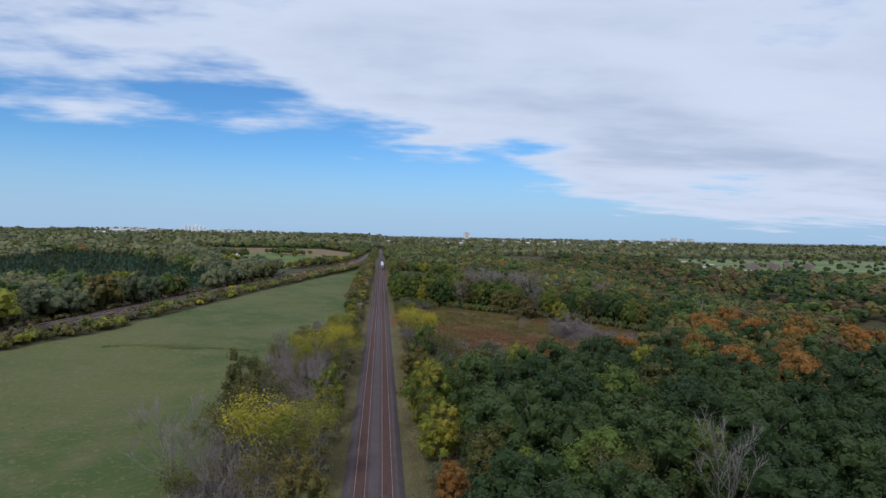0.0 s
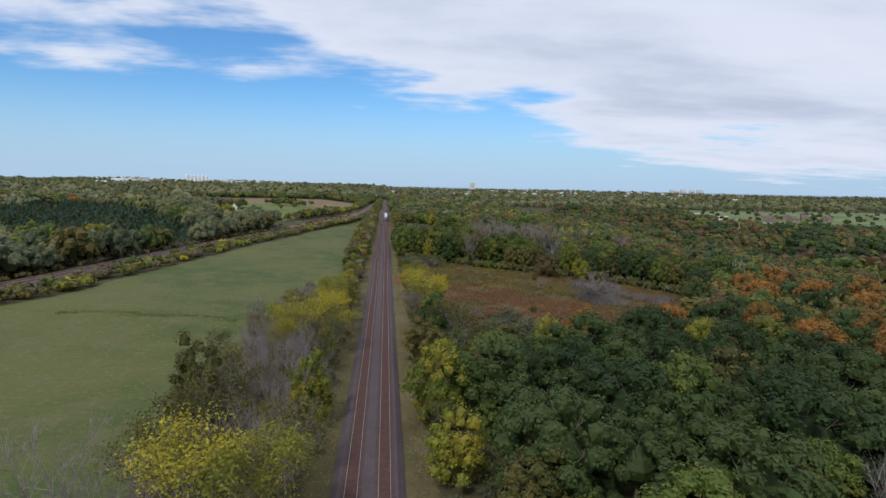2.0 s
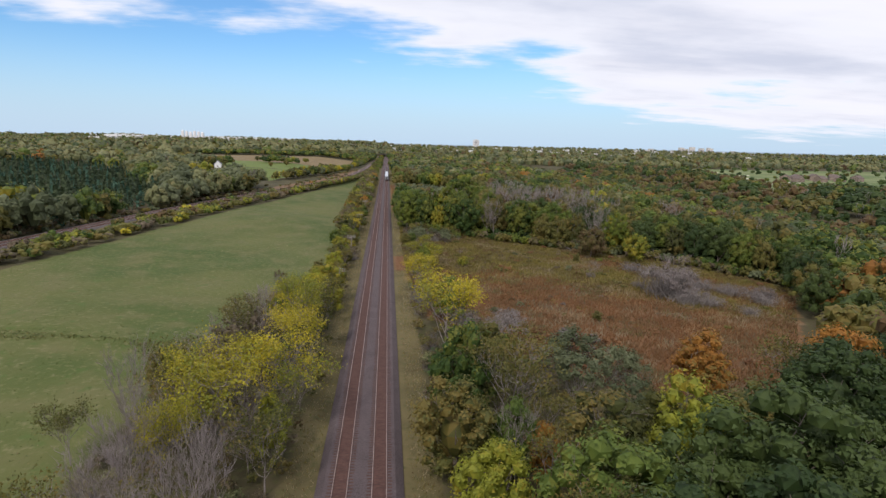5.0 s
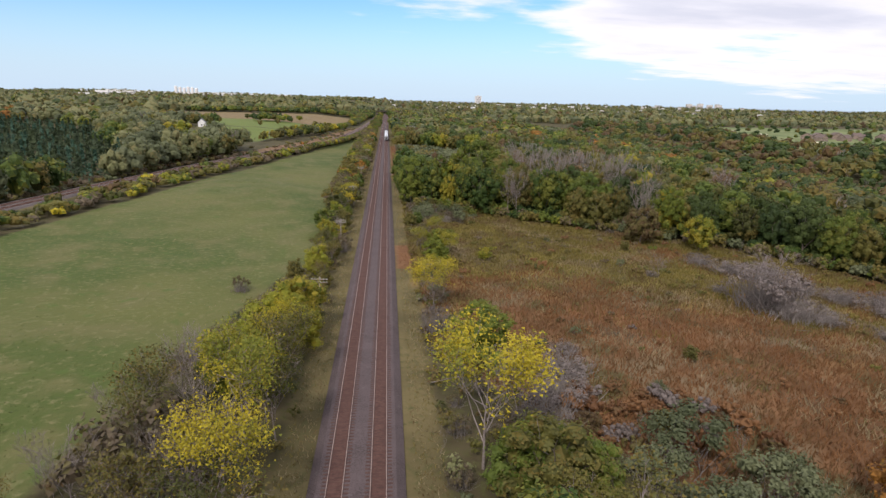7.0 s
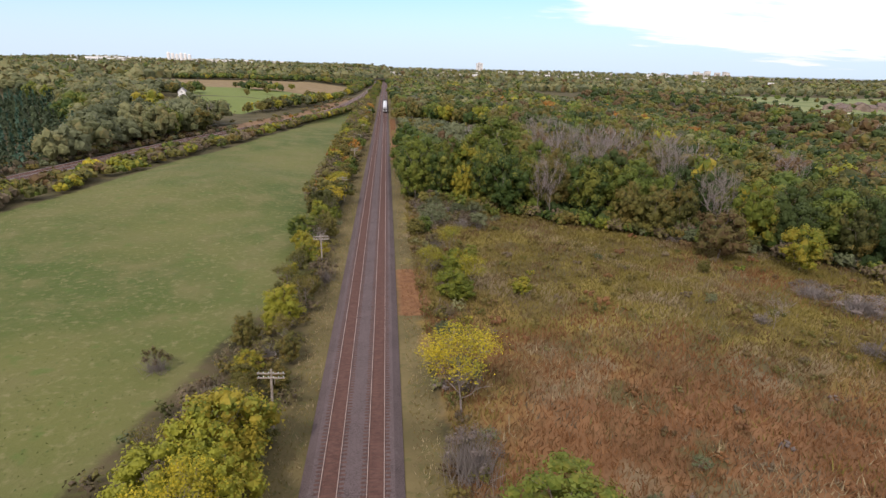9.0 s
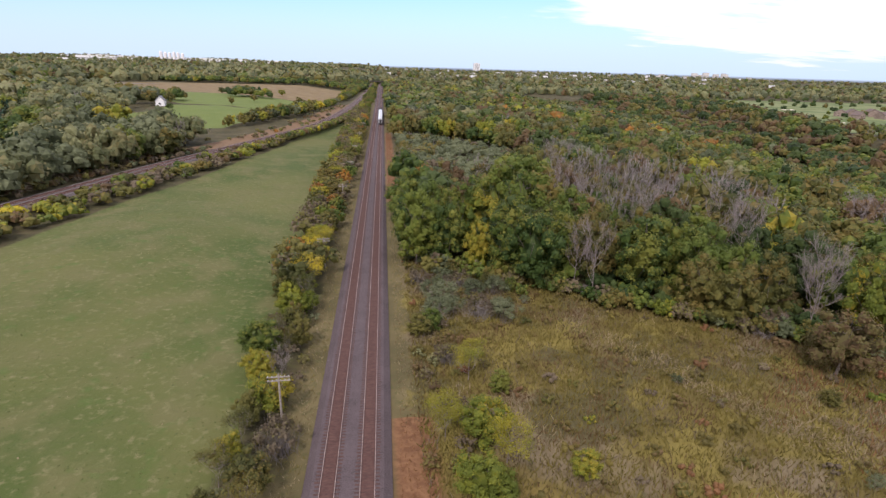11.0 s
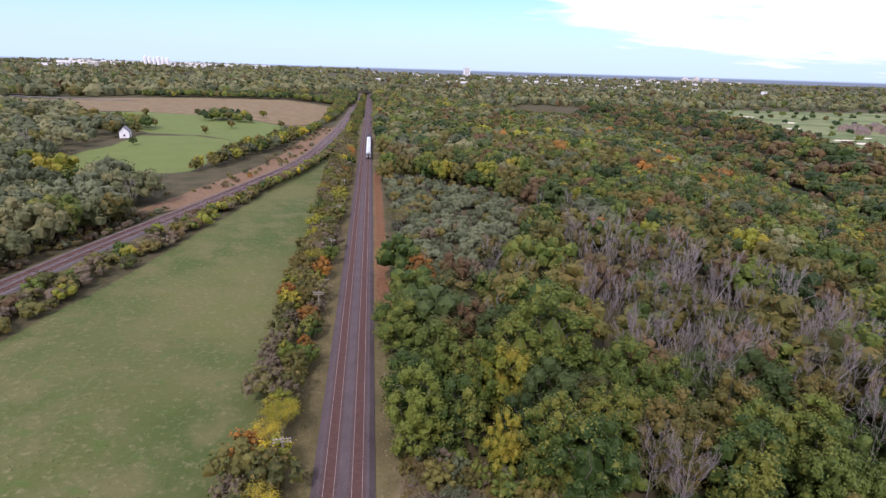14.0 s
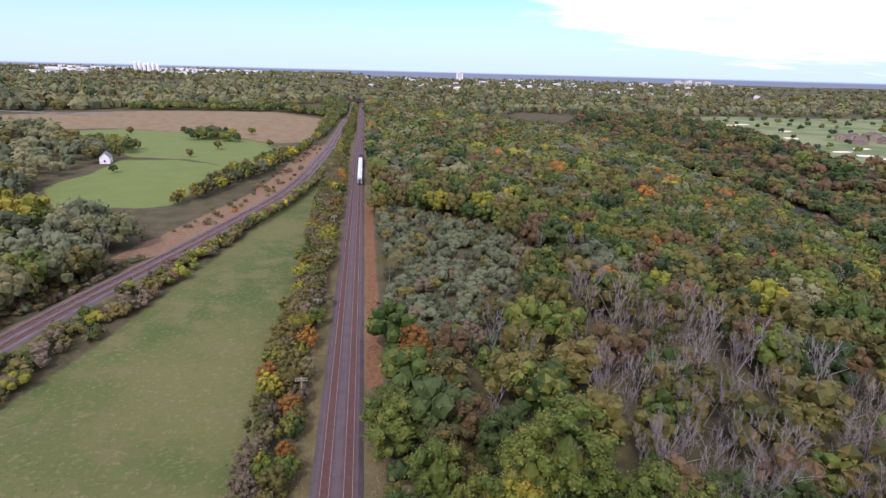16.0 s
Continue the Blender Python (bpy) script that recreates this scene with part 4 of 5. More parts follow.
HEDGE = ((-9.5, 45), (-9.5, 690), (-20, 690), (-20, 560), (-18, 470), (-17, 420), (-18, 390), (-16, 340), (-16, 300), (-13, 266), (-14, 250), (-16, 240), (-17, 225), (-19, 200), (-24, 175), (-26, 140), (-26, 100), (-24, 45))
x, y = scatter(rng, HEDGE, 3.1)
ok = free(x, y, 3.2)
x, y = x[ok], y[ok]
for a, b in zip(x, y):
    if b < 300:
        k = rng.choice(["bare", "bare", "thin", "scrub"] if b < 190 else ["scrub", "thin", "olive", "lime", "olive"])
        plant(k, [(a, b, rng.uniform(2, 3.6) if k == "scrub" else rng.uniform(7, 10) * (1 if b < 190 else 0.56), 1.0)])
far = y >= 300
woods("lineside_hedge", "yellow, olive and brown lineside bushes", rng, x[far], y[far], {"olive": 4, "yellow": 0.7, "green": 1.2, "scrub": 3, "lime": 1, "orange": 0.5}, 6.4, 360, 0.038, 0.50, 0.62)
VERGE = ((9, 60), (22, 60), (26, 120), (30, 150), (18, 178), (10, 200), (14, 240), (13, 290), (9, 320))
x, y = scatter(rng, VERGE, 4.5)
ok = free(x, y, 3.4)
for a, b in zip(x[ok], y[ok]):
    k = rng.choice(["green", "thin", "scrub", "grey", "olive"] if b < 170 else ["scrub", "grey", "scrub"])
    plant(k, [(a, b, rng.uniform(1.6, 3.2) if k in ("scrub", "grey") else rng.uniform(4.5, 8), 1.0)])
CORNER = ((11, 284), (27, 288), (30, 303), (21, 311), (11, 320))
x, y = scatter(rng, CORNER, 3.3)
ok = free(x, y, 2.4)
for a, b in zip(x[ok], y[ok]):
    plant(rng.choice(["grey", "olive", "scrub", "green"], p=[0.4, 0.25, 0.15, 0.2]), [(a, b, rng.uniform(2.4, 4.6), 1.1)])
BARE_STAND = ((-10, 92), (-10, 140), (-14, 165), (-20, 165), (-23, 120), (-19, 92))
x, y = scatter(rng, BARE_STAND, 3.6)
ok = free(x, y, 2.0)
plant("bare", [(a, c, rng.uniform(8.5, 11.5), 0.85) for a, c in zip(x[ok], y[ok])])
FIELD_SIDE = ((-22, 140), (-33, 142), (-31, 172), (-26, 184), (-20, 186))
x, y = scatter(rng, FIELD_SIDE, 4.4)
ok = free(x, y, 2.6)
for a, b in zip(x[ok], y[ok]):
    plant(rng.choice(["bare", "thin", "olive"], p=[0.45, 0.45, 0.1]), [(a, b, rng.uniform(4.5, 7.5), 0.95)])
# low growth under the lineside trees
UNDER_W = ((-8.3, 50), (-8.3, 300), (-14, 290), (-13, 262), (-18, 236), (-24, 205), (-29, 170), (-30, 110), (-26, 50))
UNDER_E = ((8.0, 50), (8.0, 330), (13, 326), (14, 230), (12, 200), (24, 176), (36, 158), (30, 120), (26, 50))
for poly in (UNDER_W, UNDER_E):
    x, y = scatter(rng, poly, 2.7)
    woods("lineside_undergrowth", "tangled brown and olive undergrowth beside the line", rng, x, y, {"scrub": 3, "olive": 3, "gold": 4, "twig": 1.5, "grey": 1, "pale": 2, "russet": 0.6}, 1.9, 140, 0.075, 0.7, 0.45)
# bushes of the old field: leafless grey-purple thickets towards the wood, weeds elsewhere
plant("thicket", [(88, 236, 3.2, 1.7), (92, 230, 3.0, 1.8), (97, 224, 3.2, 1.7), (101, 216, 3.0, 1.7), (84, 243, 3.3, 1.8), (80, 250, 3.0, 1.6), (93, 243, 3.0, 1.7), (105, 222, 3.2, 1.7), (84, 212, 2.6, 1.8),
                (90, 205, 2.4, 1.2), (72, 228, 1.8, 1.2), (62, 238, 1.6, 1.2), (55, 296, 2.2, 1.2), (62, 291, 2.0, 1.3), (44, 302, 2.0, 1.2), (71, 284, 2.2, 1.1)])
plant("grey", [(26, 200, 1.6, 1.1), (38, 186, 1.8, 1.1), (33, 205, 1.4, 1.2), (58, 246, 2.0, 1.0), (46, 268, 1.5, 1.1), (30, 296, 1.8, 1.0), (25, 303, 2.4, 1.0)])
plant("olive", [(66, 262, 3.0, 1.3), (48, 196, 2.4, 1.5), (35, 178, 2.6, 1.5)])

RED_BRUSH = ((24, 172), (38, 166), (47, 172), (44, 182), (33, 187), (24, 184))
x, y = scatter(rng, RED_BRUSH, 2.2)
ok = free(x, y, 1.2)
woods("dogwood_brush", "leafless red-brown brush at the edge of the old field", rng, x[ok], y[ok], {"twig": 2, "rustgrass": 6, "russet": 2, "thicket": 2}, 2.3, 160, 0.05, 0.7)

# along the branch line
yy = np.repeat(np.arange(110, 900, 3.4), 3)
x2 = curve_x(yy, T2_Y, T2_X)
edge = np.interp(yy, (110, 180, 213, 290, 350, 405, 445, 488, 548, 625, 680, 900), (-132, -112, -96, -84, -74, -62, -55, -48, -40, -31, -23, -18))
f = rng.uniform(0, 1, len(yy))
xa, ya = x2 + 7.6 + (np.maximum(edge - 1.5, x2 + 8.5) - x2 - 7.6) * f, yy + rng.uniform(-1, 1, len(yy))
woods("branch_line_hedge", "low brown and yellow brush along the branch line", rng, xa, ya, {"scrub": 2.4, "olive": 6, "russet": 0.8, "yellow": 0.6, "lime": 1.6, "green": 1.6, "twig": 1}, 3.7, 70, 0.10, 0.75)
yy = np.repeat(np.arange(150, 800, 2.4), 3)
xb = curve_x(yy, T2_Y, T2_X) - rng.uniform(7.0, 24, len(yy))
ok = (yy < 465) | (rng.uniform(0, 1, len(yy)) < 0.25)
xb, yy = xb[ok], yy[ok]
woods("branch_line_brush", "rough brown and olive brush beside the branch line", rng, xb, yy, {"scrub": 6, "olive": 4, "russet": 3, "orange": 0.5, "grey": 2}, 2.4, 100, 0.065, 0.6)
SPRUCES = ((-119, 300), (-105, 366), (-122, 420), (-165, 470), (-205, 560), (-330, 640), (-330, 420), (-200, 300))
WEST_1 = ((-165, 130), (-134, 187), (-125, 235), (-117, 284), (-108, 340), (-99, 385), (-91, 425), (-83, 458), (-84, 485), (-92, 500), (-104, 505), (-150, 503), (-172, 580), (-235, 640), (-270, 500), (-240, 130))
x, y = scatter(rng, WEST_1, 7.2, (SPRUCES,))
woods("broadleaved_wood", "olive-green broad-leaved trees beside the branch line", rng, x, y, {"green": 3.5, "olive": 2.0, "grey": 5, "pale": 7, "twig": 0.8, "lime": 1.2}, 14, 440, 0.031, 0.47)
x, y = scatter(rng, SPRUCES, 4.6)
woods("spruce_plantation", "dark green spruce plantation", rng, x, y, {"conifer": 8, "pine": 3}, 9.5, 60, 0.075)
WEST_2 = ((-330, 640), (-260, 640), (-172, 600), (-165, 665), (-240, 760), (-290, 830), (-400, 890), (-480, 960), (-900, 1000), (-900, 300), (-330, 200))
x, y = scatter(rng, WEST_2, 12)
# the large pale share puts the haze of distance into the leaf colour
woods("western_woods", "olive and green woodland", rng, x, y, {"green": 3, "olive": 3, "grey": 3, "pale": 9, "dark": 0.5, "orange": 0.5}, 12.5, 55, 0.105, 0.62)
TREELINE = ((-90, 545), (-78, 570), (-62, 640), (-50, 720), (-45, 800), (-36, 900), (-32, 1080), (-48, 1085), (-46, 825), (-56, 735), (-76, 652), (-84, 590))
x, y = scatter(rng, TREELINE, 5.0)
woods("paddock_treeline", "yellow-green trees between the paddock and the branch line", rng, x, y, {"green": 3, "olive": 5, "lime": 2.5, "yellow": 1.2, "grey": 2, "twig": 0.7}, 8, 240, 0.042, 0.48)
LINE_2 = ((-18, 690), (-10, 690), (-8, 900), (-8, 1480), (-14, 1480), (-17, 1000))
x, y = scatter(rng, LINE_2, 6.5)
woods("trees_between_the_lines", "green and yellow trees between the railway lines", rng, x, y, {"green": 3, "olive": 4, "lime": 2}, 6.5, 200, 0.05, 0.52)
GROVES = (((-215, 700), (-165, 690), (-160, 712), (-210, 740)), ((-150, 775), (-105, 765), (-108, 800), (-150, 812)), ((-330, 1120), (-60, 1120), (-60, 1200), (-330, 1190)), ((-60, 1100), (-26, 1100), (-26, 1500), (-80, 1500)))
for g in GROVES:
    x, y = scatter(rng, g, 7.0)
    woods("grove", "small grove of dark green and olive trees in the fields", rng, x, y, {"dark": 3, "green": 4, "olive": 3, "lime": 1}, 9, 110, 0.075, 0.52)
x, y = scatter(rng, ((-200, 640), (-100, 600), (-84, 660), (-60, 770), (-100, 840), (-230, 850)), 44)
woods("paddock_trees", "scattered green and yellow trees in the paddock", rng, x, y, {"green": 3, "olive": 3, "lime": 2, "dark": 1}, 8, 200, 0.05, 0.5)
x, y = scatter(rng, GOLF, 46)
woods("golf_course_trees", "scattered dark trees on the golf course", rng, x, y, {"dark": 5, "green": 2, "olive": 1}, 10, 60, 0.08, 0.55)
FAR = ((-3000, 1250), (-480, 1000), (-350, 1120), (-300, 1195), (-100, 1195), (-80, 1500), (10, 1500), (250, 1490), (470, 1370), (780, 1470), (1180, 1420), (3400, 900), (3400, 4700), (-3000, 4700))
r = np.random.default_rng(5)
u = r.uniform(0, 1, 26000)
dist = 1150 * (4.0 ** u)
a = r.uniform(-0.95, 0.95, len(u))
x, y = dist * np.sin(a), dist * np.cos(a)
ok = inside(x, y, FAR) > 0
ok &= (wavy(x, y, 160.0, 3.0) < 0.75)
x, y = x[ok][:8500], y[ok][:8500]
# mostly pale and grey leaves: distance haze painted as leaf colour
woods("distant_woods", "distant woodland reaching to the skyline", r, x, y, {"green": 2, "olive": 2.5, "dark": 0.6, "russet": 1.0, "grey": 5, "pale": 11}, 12.5, 13, 0.23, 0.8)


def tufts(name, label, rng, poly, n, mats, weight, tall, wide, slant=0.9):
    """Countless upright blades or weeds over a shape, as one thing."""
    px, py = np.array(poly, float).T
    x, y = rng.uniform(px.min(), px.max(), n * 3), rng.uniform(py.min(), py.max(), n * 3)
    ok = inside(x, y, poly) > 0.5
    x, y = x[ok][:n], y[ok][:n]
    m = len(x)
    z = land(x, y)
    h, w = tall * rng.uniform(0.5, 1.3, m), wide * rng.uniform(0.6, 1.3, m)
    a = rng.uniform(0, 6.283, m)
    side = np.stack([np.cos(a), np.sin(a), np.zeros(m)], -1) * w[:, None]
    lean_ = rng.normal(0, slant, (m, 2)) * h[:, None]
    lo = np.stack([x, y, z - 0.05], -1)
    hi = lo + np.column_stack([lean_, h])
    q = np.stack([lo - side, lo + side, hi + side * rng.uniform(-1, 1, (m, 1))], 1)
    which = weight(x, y, rng.uniform(0, 1, m), wavy(x, y, 11.0, 5.0))
    return tagged(new(name, quad_mesh(name, q, [LEAF[k] for k in mats], which)), label, "grass", kind="stuff")


r = np.random.default_rng(21)
tufts("field_weeds", "rust-brown and olive weeds of an overgrown field", r, CLEARING, 120000, ("rustgrass", "gold", "straw", "scrub"),
      lambda x, y, u, w: np.where(u + 0.34 * wavy(x, y, 7.0, 1.0) > 1.08, 2, np.where(u + 0.30 * wavy(x, y, 5.0, 2.0) < 0.04, 3, np.where(y + 22 * w + 40 * (u - 0.5) > 228 - 26 * wavy(x, y, 15.0, 7.0), 1, 0))), 0.85, 0.085, 0.45)
for patch in (((44, 279), (50, 276), (53, 266), (60, 258), (66, 246), (62, 244), (54, 254), (46, 266)), ((60, 262), (66, 258), (70, 246), (66, 244))):
    tufts("dead_grass", "flattened pale dead grass in the old field", r, patch, 1500, ("straw",), lambda x, y, u, w: np.zeros(len(x), int), 0.5, 0.10, 1.6)
x, y = scatter(r, CLEARING, 3.4)
hill = wavy(x, y, 9.0, 4.0) + 0.012 * (y - 230)
ok = free(x, y, 2.0) & (hill > 0.1)
north_ = y + 25 * wavy(x, y, 15.0, 7.0) > 232
woods("goldenrod_mounds", "low mounds of olive-gold goldenrod in the old field", r, x[ok & north_], y[ok & north_], {"gold": 8, "olive": 2, "scrub": 2, "rustgrass": 1.5, "lime": 0.4}, 1.25, 150, 0.07, 1.25)
woods("field_brush", "low clumps of rust and brown brush in the old field", r, x[ok & ~north_], y[ok & ~north_], {"rustgrass": 7, "scrub": 2, "olive": 1, "russet": 3, "thicket": 1}, 1.0, 150, 0.075, 1.2)
tufts("pasture_grass", "pale tufts in the grazed pasture", r, MEADOW, 45000, ("turf", "straw"), lambda x, y, u, w: (u + 0.16 * w > 0.93).astype(int), 0.13, 0.20, 1.4)
# lusher grass; its darker tufts also paint in the shading of the bank
tufts("bank_grass", "lush grass along a low bank in the pasture, darkened like the bank's shading", r, ((-88, 187), (-38, 180), (-36, 175.5), (-88, 182.5)), 1800, ("turf", "olive"), lambda x, y, u, w: (u > 0.75).astype(int), 0.22, 0.16, 0.9)
for side in (-7.0, 6.6):
    s = ((side - 2.1, 60), (side + 2.1, 60), (side + 2.1, 640), (side - 2.1, 640))
    tufts("verge_grass", "dry straw and rust grass beside the track", r, s, 16000, ("straw", "rustgrass", "gold"),
          lambda x, y, u, w: np.where((x > 0) & (((y > 238) & (y < 262)) | ((y > 375) & (y < 570))), 1, np.where(u < 0.42, 0, 2)), 0.34, 0.06, 0.7)

# ---- water, golf course, buildings and the train ----
def water_material():
    m, nt, b = material("river_water", 0.12)
    p = place_of(nt)
    link(nt, blend(nt, fractal(nt, p, 0.05), (0.035, 0.045, 0.045), (0.075, 0.085, 0.08)), b.inputs["Base Color"])
    bp = node(nt, "ShaderNodeBump", Strength=0.25, Distance=0.1, Height=fractal(nt, p, 1.2))
    link(nt, bp.outputs[0], b.inputs["Normal"])
    return m


yr = np.arange(200, 1500, 12.0)
xr = curve_x(yr, RIVER_Y, RIVER_X, 40)
q = np.stack([np.stack([xr[:-1] - 8, yr[:-1], 0 * yr[:-1] - 26.6], -1), np.stack([xr[:-1] + 8, yr[:-1], 0 * yr[:-1] - 26.6], -1),
              np.stack([xr[1:] + 8, yr[1:], 0 * yr[1:] - 26.6], -1), np.stack([xr[1:] - 8, yr[1:], 0 * yr[1:] - 26.6], -1)], 1)
tagged(new("river_water", quad_mesh("river_water", q, [water_material()])), "slow grey river in a wooded valley", "river", kind="structure")

SAND = grainy("bunker_sand", (0.55, 0.48, 0.38), (0.72, 0.66, 0.55), 0.5, 0.95)
WHITE = grainy("white_siding", (0.66, 0.67, 0.67), (0.80, 0.80, 0.79), 0.8, 0.6, 0.0, 0.1)
STONE_WALL = grainy("pale_wall", (0.50, 0.48, 0.45), (0.68, 0.66, 0.62), 0.2, 0.8, 0.0, 0.1)
BRICK_WALL = grainy("brown_wall", (0.20, 0.15, 0.12), (0.30, 0.24, 0.20), 0.4, 0.85)
GREY_ROOF = grainy("grey_roof", (0.13, 0.13, 0.14), (0.23, 0.23, 0.24), 0.9, 0.8)
BROWN_ROOF = grainy("brown_roof", (0.10, 0.075, 0.065), (0.17, 0.13, 0.115), 0.9, 0.8)
DARK_GLASS = grainy("dark_glass", (0.02, 0.025, 0.03), (0.05, 0.055, 0.06), 0.5, 0.1, 0.0, 0.0)
STEEL = grainy("silver_coach_side", (0.42, 0.44, 0.46), (0.58, 0.60, 0.62), 1.2, 0.35, 0.6, 0.05)
COACH_ROOF = grainy("pale_coach_roof", (0.56, 0.60, 0.64), (0.74, 0.78, 0.82), 0.5, 0.5, 0.0, 0.1)
BLACK = grainy("black_underframe", (0.018, 0.018, 0.02), (0.05, 0.048, 0.046), 2.0, 0.8)
CONCRETE = grainy("concrete", (0.36, 0.35, 0.33), (0.50, 0.48, 0.45), 0.6, 0.9)
POLE_WOOD = grainy("weathered_pole", (0.20, 0.17, 0.14), (0.36, 0.32, 0.28), 4.0, 0.9)
GLASS_KNOB = grainy("insulator_glass", (0.30, 0.38, 0.36), (0.5, 0.58, 0.55), 2.0, 0.2, 0.0, 0.0)
ASPHALT = grainy("asphalt", (0.10, 0.10, 0.10), (0.20, 0.20, 0.19), 0.3, 0.9)


def boxes(mat_, *rows):
    return quad_mesh("box", np.concatenate([box_quads(*r) for r in rows]), [mat_])


def bunker(x, y, w, d, spin):
    n = 14
    a = np.arange(n) * 2 * np.pi / n
    r = 1 + 0.18 * np.sin(2 * a + spin) + 0.10 * np.cos(3 * a)
    bm = bmesh.new()
    ring = [bm.verts.new((x + w * r[i] * math.cos(a[i]), y + d * r[i] * math.sin(a[i]), float(land(x, y)) + 0.75)) for i in range(n)]
    low = [bm.verts.new((v.co.x + (v.co.x - x) * 0.1, v.co.y + (v.co.y - y) * 0.1, v.co.z - 1.4)) for v in ring]
    bm.faces.new(ring)
    for i in range(n):
        bm.faces.new((ring[i], low[i], low[(i + 1) % n], ring[(i + 1) % n]))
    me = bpy.data.meshes.new("sand_bunker")
    bm.to_mesh(me), bm.free()
    me.materials.append(SAND)
    tagged(new("sand_bunker", me), "pale sand bunker on the golf course", "sand bunker", "golf bunkers")


for i, (x, y, w, d) in enumerate(((531, 857, 11, 7), (583, 874, 11, 6), (580, 838, 8, 6), (575, 815, 9, 6), (636, 1025, 12, 8), (668, 1223, 14, 9), (712, 1250, 12, 8), (640, 905, 9, 6), (760, 1000, 12, 8), (700, 1120, 12, 7))):
    bunker(x, y, w, d, i * 1.3)


def gable(sx, sy, wall_h, rise, over=0.4, thick=0.3):
    """Two sloping roof slabs over a house sx by sy."""
    hx, hy = sx / 2 + over, sy / 2 + over
    q = []
    for s in (-1, 1):
        top = [(s * hx, -hy, wall_h - over * rise / (sx / 2)), (s * hx, hy, wall_h - over * rise / (sx / 2)), (0, hy, wall_h + rise), (0, -hy, wall_h + rise)]
        bot = [(a, b, c - thick) for a, b, c in top]
        q += [top, bot] + [[top[i], top[(i + 1) % 4], bot[(i + 1) % 4], bot[i]] for i in range(4)]
    return np.array(q, float)


def house(x, y, sx, sy, wall_h, rise, spin, wall_mat, roof_mat, name, label, group=""):
    t = thing(name, label, "building", group)
    g = np.array([[(s * sx / 2, -sy / 2, wall_h), (s * sx / 2, -sy / 2, wall_h), (0, -sy / 2, wall_h + rise - 0.3), (-s * sx / 2, -sy / 2, wall_h)] for s in (1,)], float)
    g2 = g * (1, -1, 1)
    part("wall", quad_mesh("wall", np.concatenate([box_quads(0, 0, wall_h / 2 - 1, sx, sy, wall_h + 2), g, g2]), [wall_mat]), t)
    part("roof", quad_mesh("roof", gable(sx, sy, wall_h, rise), [roof_mat]), t, "pitched roof")
    pane = boxes(DARK_GLASS, (0, 0, 0, 1.0, 0.12, 1.3))
    n = max(1, int(sx // 3.5))
    for i in range(n):
        for storey in range(max(1, int(wall_h // 2.8))):
            w = part("window", pane, t)
            w.location = ((i + 0.5) * sx / n - sx / 2, -sy / 2 - 0.03, 1.6 + 2.8 * storey)
    d = part("door", boxes(BLACK, (0, 0, 0, 1.0, 0.12, 2.1)), t)
    d.location = (sx / 2 + 0.03, 0, 1.05)
    d.rotation_euler = (0, 0, math.pi / 2)
    t.matrix_basis = pose(x, y, float(land(x, y)), 0, 0, spin)
    return t


house(-163, 652, 6.0, 7.5, 4.2, 3.2, 10, WHITE, GREY_ROOF, "barn", "small white gabled barn at the paddock's edge")
house(-186, 585, 9, 11, 4.5, 2.6, 60, WHITE, GREY_ROOF, "house", "grey-roofed farmhouse among trees")
house(-200, 1225, 12, 9, 5.5, 3, 5, WHITE, GREY_ROOF, "house", "white farmhouse beyond the stubble field")
house(-186, 1240, 8, 8, 4, 2.5, 5, WHITE, GREY_ROOF, "house", "white farm shed beyond the stubble field")
house(-120, 1290, 12, 10, 4, 2.4, 15, WHITE, GREY_ROOF, "house", "white farm shed beyond the stubble field")
for i, (x, y) in enumerate(((690, 960), (712, 985), (735, 965), (755, 1000), (728, 1015), (775, 970), (795, 1010), (820, 985), (705, 1010), (770, 1025))):
    house(x, y, 17, 12, 6, 4.5, 20 + 37 * i, BRICK_WALL, BROWN_ROOF, "house", "brown-roofed house beside the golf course", "golf course houses")


# far town: many small pale blocks, a white tower and grain silos
def town_block(x, y, sx, sy, h, spin, mat_):
    t = thing("town_building", "pale flat-roofed building of the distant town", "building", "town buildings")
    part("wall", boxes(mat_, (0, 0, h / 2 - 4, sx, sy, h + 8)), t)
    part("roof", boxes(WHITE if mat_ is WHITE else GREY_ROOF, (0, 0, h + 0.3, sx * 1.01, sy * 1.01, 0.6)), t)
    band = boxes(DARK_GLASS, (0, 0, 0, sx * 0.86, 0.3, 1.4))
    for k in range(min(6, int(h // 4)) if h > 14 else 1):
        part("window_band", band, t).location = (0, -sy / 2 - 0.05, 2.2 + k * h / max(1, int(h // 4)))
    t.matrix_basis = pose(x, y, float(land(x, y)), 0, 0, spin)


r = np.random.default_rng(31)
for i in range(150):
    az_, dd = math.radians(r.uniform(-26, 34)), r.uniform(2600, 4500)
    if az_ < 0 and i % 2:
        az_ = -az_
    tall_ = 1.0 if i % 14 else 1.8
    town_block(dd * math.sin(az_), dd * math.cos(az_), r.uniform(12, 45), r.uniform(12, 25), r.uniform(6, 10) * tall_, r.uniform(-20, 20), WHITE if i % 3 else STONE_WALL)
for i in range(34):
    az_, dd = math.radians(r.uniform(-25, -9)), r.uniform(3300, 4300)
    town_block(dd * math.sin(az_), dd * math.cos(az_), r.uniform(50, 130), r.uniform(30, 60), r.uniform(9, 15), r.uniform(-8, 8), WHITE)
for i in range(14):
    az_ = math.radians(28.5 + r.normal(0, 1.6))
    town_block(4200 * math.sin(az_), 4200 * math.cos(az_), r.uniform(18, 34), 20, r.uniform(18, 44), 0, STONE_WALL)


